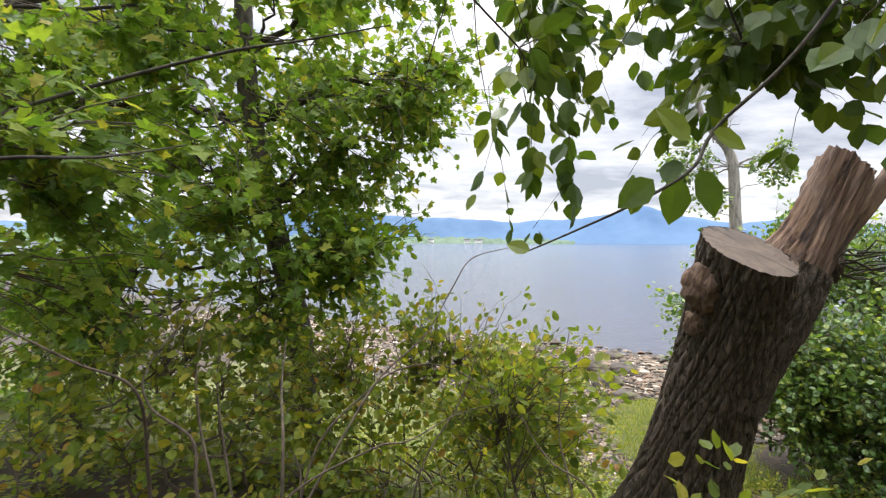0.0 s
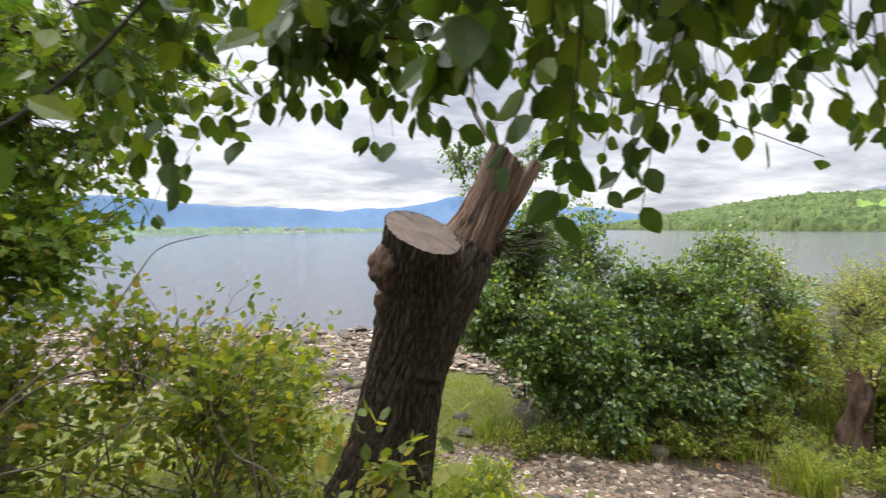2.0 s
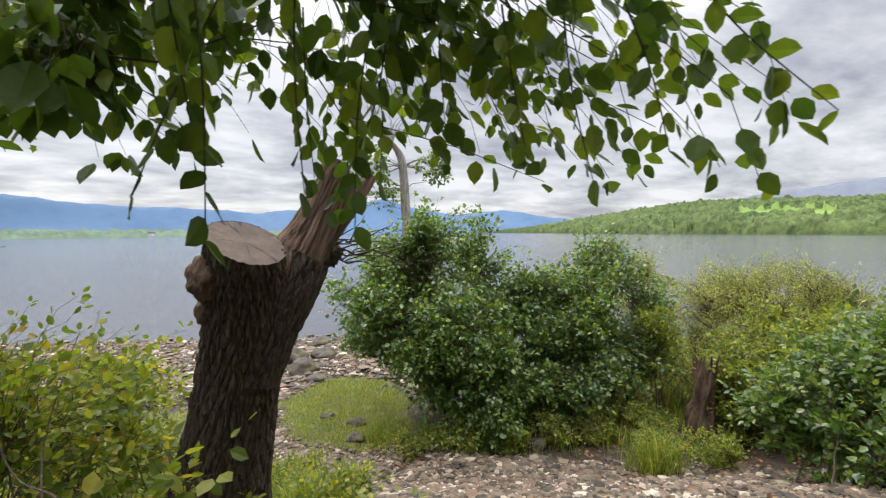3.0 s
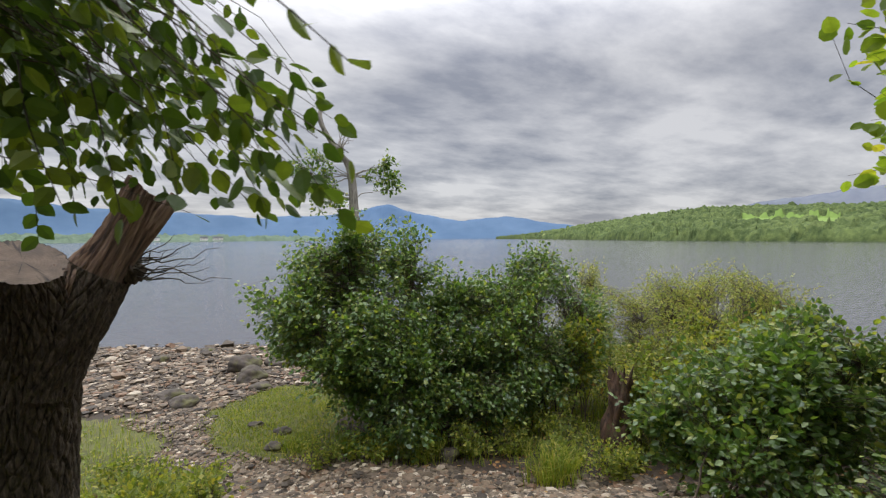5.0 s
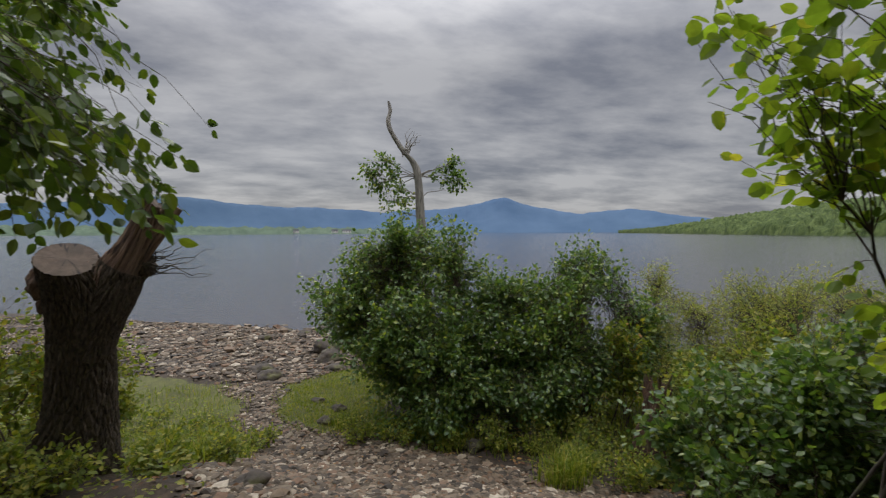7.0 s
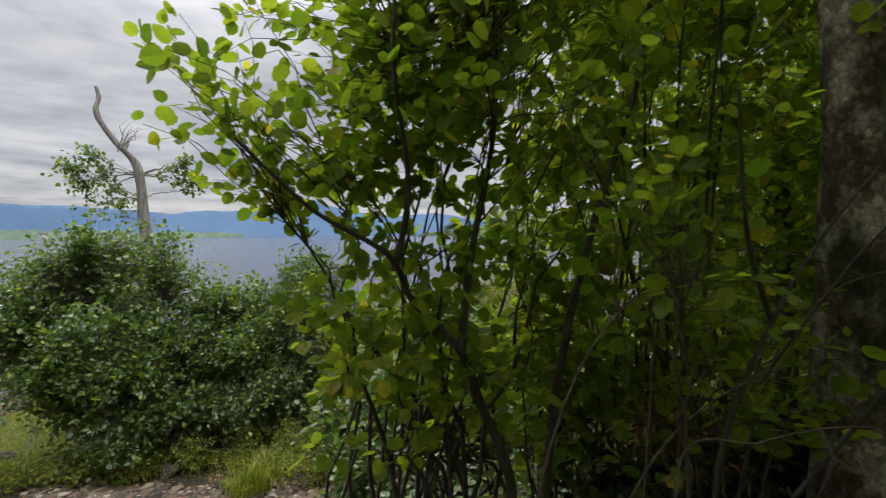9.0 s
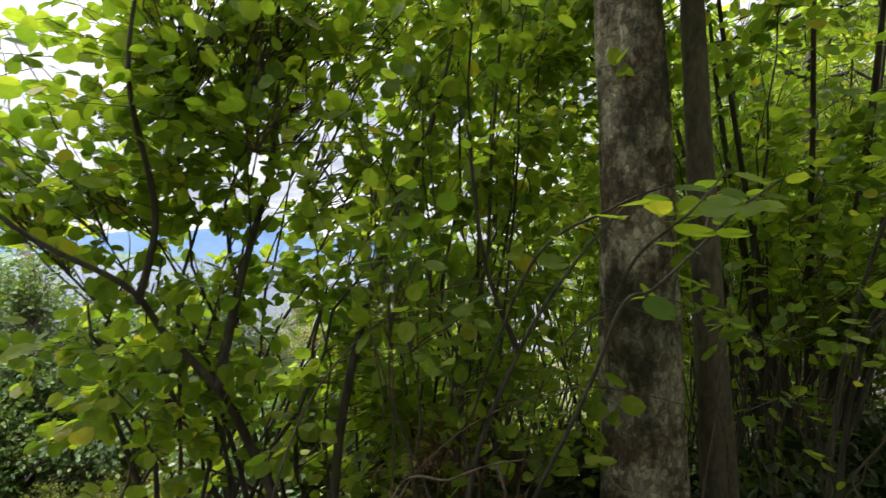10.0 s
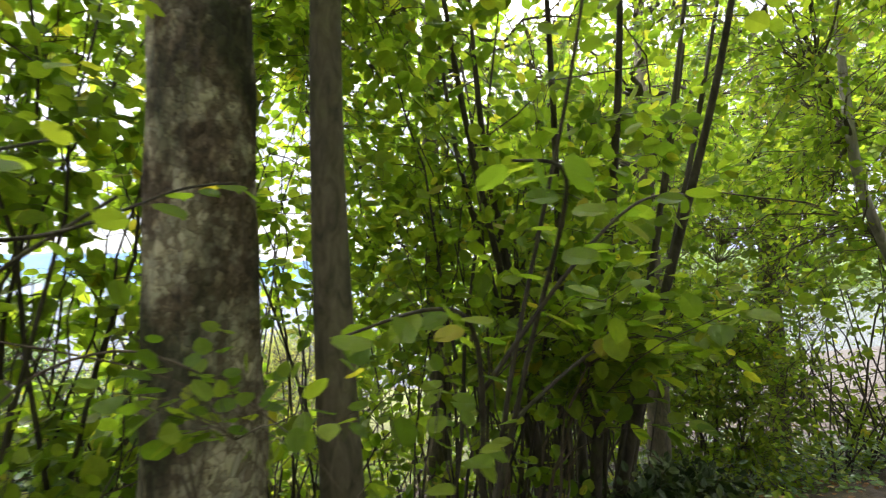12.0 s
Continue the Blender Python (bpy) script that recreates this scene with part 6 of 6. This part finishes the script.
def undergrowth(name, pts, tall, size, mat, seed, label):
    """Low leaves of herbs and ivy that cover the ground of the wood."""
    r = np.random.default_rng(seed)
    n = len(pts)
    at = np.c_[pts, height(pts[:, 0], pts[:, 1]) + tall * r.uniform(0, 1, n) ** 1.5 * (0.5 + 0.5 * np.sin(2.1 * pts[:, 0]) * np.cos(1.7 * pts[:, 1]))]
    vv, tt, qq = leaf_arrays(at, np.c_[r.normal(0, 1, (n, 2)), r.normal(-0.2, 0.3, n)], np.c_[r.normal(0, 0.4, (n, 2)), np.ones(n)], size * r.uniform(0.5, 1.3, n), OVATE)
    return tagged(new(name, fill_mesh(name, vv, [tt, qq], mat)), label, "undergrowth", kind="stuff")


WOOD_FLOOR = [(5.6, -1.0), (7.0, -1.7), (8.6, -1.9), (10.5, -3.2), (16, -6.6), (20, -4), (12, 2.2), (8.6, 0.9), (6.5, 0.4), (5.2, -0.2)]
undergrowth("undergrowth", scatter(15000, lambda a, b: inside(a, b, WOOD_FLOOR, 0.6), (5, -7.5, 18, 2.5), 131), 0.55, 0.065, LEAF_ALDER, 132, "dark green herbs under the hazels")
undergrowth("bank_herbs", scatter(7500, lambda a, b: np.clip(1 - 1.6 * inside(a, b, TRACK, 0.3), 0, 1) * np.clip(inside(a, b, [(-3, 1.6), (0.9, 0.9), (2.6, 0.6), (2.5, 2.0), (2.2, 3.0), (1.9, 6.5), (0.5, 7.5), (-4, 7)], 0.5), 0, 1), (-4, 0.4, 2.8, 7.6), 133), 0.32, 0.05, LEAF_WEED, 134, "yellow-green herbs on the bank")
undergrowth("marsh_herbs", scatter(7000, lambda a, b: inside(a, b, MARSH_RIGHT, 0.7), (5.2, 0.5, 13, 8), 135), 0.6, 0.05, LEAF_WEED, 136, "mixed yellow-green herbs between the bushes")
for k, (x, y, h, w) in enumerate([(7.25, 2.8, 0.35, 0.2), (7.0, 2.9, 0.35, 0.22), (7.7, 2.95, 0.75, 0.22), (8.0, 2.7, 0.7, 0.3), (8.6, 2.4, 0.7, 0.35), (1.75, 3.4, 0.3, 0.28), (1.9, 4.6, 0.35, 0.3), (1.6, 5.6, 0.3, 0.4), (1.95, 2.35, 0.28, 0.2), (1.35, 1.9, 0.3, 0.25), (1.0, 2.05, 0.3, 0.22), (0.7, 5.5, 0.4, 0.5), (6.6, 2.6, 0.35, 0.3), (7.0, 3.9, 0.6, 0.4), (8.3, 3.3, 0.6, 0.5), (3.7, 5.0, 0.3, 0.25), (4.3, 4.75, 0.35, 0.3), (4.95, 4.55, 0.3, 0.25), (5.6, 4.25, 0.4, 0.3), (6.2, 4.0, 0.4, 0.3), (6.75, 3.6, 0.45, 0.3), (6.4, 3.2, 0.35, 0.25), (2.2, 3.0, 0.25, 0.2), (2.3, 5.0, 0.25, 0.3), (2.0, 3.8, 0.35, 0.25)]):
    z0 = ground_at(x, y)
    plant("weed", (x, y), "low yellow-green weed with small leaves", "weed", 6, [((x, y, z0 + h * 0.6), (w, w, h * 0.5), 1)], 130, 6, 0.045, OVATE, LEAF_WEED, BARK_TWIG, 120 + k, 0.1, 0.004, 0.06, 20, group="weeds")


# rotten stump between the bushes
def rotten_stump(x, y, top):
    zb = ground_at(x, y) - 0.1
    owner = thing("rotten_stump", (x, y, zb), "jagged red-brown rotten stump between the bushes", "tree stump")
    pts = [(0, 0, 0, 0.26), (-0.03, 0, 0.3, 0.17), (0.03, 0.02, 0.6, 0.13), (0.12, 0.02, top - zb, 0.15)]

    def rough(a, f, z):
        return 0.11 * noise.noise(Vector((math.cos(a) * 2.5, math.sin(a) * 2.5, z * 3))) + 0.02 * noise.noise(Vector((math.cos(a) * 9, math.sin(a) * 9, z * 4)))

    def broken(p, a, f):
        if f > 0.7:
            p.z += (f - 0.7) / 0.3 * (0.5 * noise.noise(Vector((math.cos(a) * 2.2, math.sin(a) * 2.2, 4))) + 0.12 * noise.noise(Vector((math.cos(a) * 6, math.sin(a) * 6, 1))))
        return p
    v, q = loft(pts, 40, 48, rough, 0.1, broken)
    part_mesh("trunk", fill_mesh("trunk", v, [q], ROT_WOOD, True), owner)
    cen, cap, tris, cq = disc_cap(v[-48:], (0.4, 0.97), 0.02)
    cap[:49, 2] -= 0.12
    part_mesh("rotten_core", fill_mesh("rotten_core", cap, [tris, cq], ROT_WOOD, True), owner).location = cen


rotten_stump(7.5, 3.24, -0.42)


# small white houses on the far shore
def house(b, d, w, h):
    x, y = bearing(b, d)
    owner = thing("house", (x, y, 1.0), "small white house among the far shore trees", "house", "far houses")
    bm = bmesh.new()
    bmesh.ops.create_cube(bm, size=1)
    for vt in bm.verts:
        vt.co = Vector((vt.co.x * w, vt.co.y * w * 0.6, (vt.co.z + 0.5) * h))
    me = bpy.data.meshes.new("wall")
    bm.to_mesh(me)
    bm.free()
    me.materials.append(WHITE_WALL)
    part_mesh("wall", me, owner)
    rv = np.array([(-w * .53, -w * .33, h), (w * .53, -w * .33, h), (w * .53, w * .33, h), (-w * .53, w * .33, h), (-w * .53, 0, h * 1.6), (w * .53, 0, h * 1.6)])
    part_mesh("roof", fill_mesh("roof", rv, [np.array([(0, 1, 5, 4), (2, 3, 4, 5)]), np.array([(0, 4, 3), (1, 2, 5)])], SLATE), owner)
    for k in (-0.3, 0, 0.3):
        wv2 = np.array([(k * w - 0.6, -w * .3 - .05, h * .35), (k * w + 0.6, -w * .3 - .05, h * .35), (k * w + 0.6, -w * .3 - .05, h * .75), (k * w - 0.6, -w * .3 - .05, h * .75)])
        part_mesh("window", fill_mesh("window", wv2, [np.array([(0, 1, 2, 3)])], SLATE), owner)


WHITE_WALL = woods_material("white_render", [(0.3, (0.7, 0.7, 0.68)), (0.7, (0.8, 0.8, 0.78))], 1.0)
SLATE = woods_material("dark_slate", [(0.3, (0.07, 0.075, 0.085)), (0.7, (0.12, 0.125, 0.14))], 1.0)
for hb, hd, hw in ((3.0, 1240, 16), (4.4, 1260, 22), (-1.5, 1220, 14)):
    house(hb, hd, hw, 6)
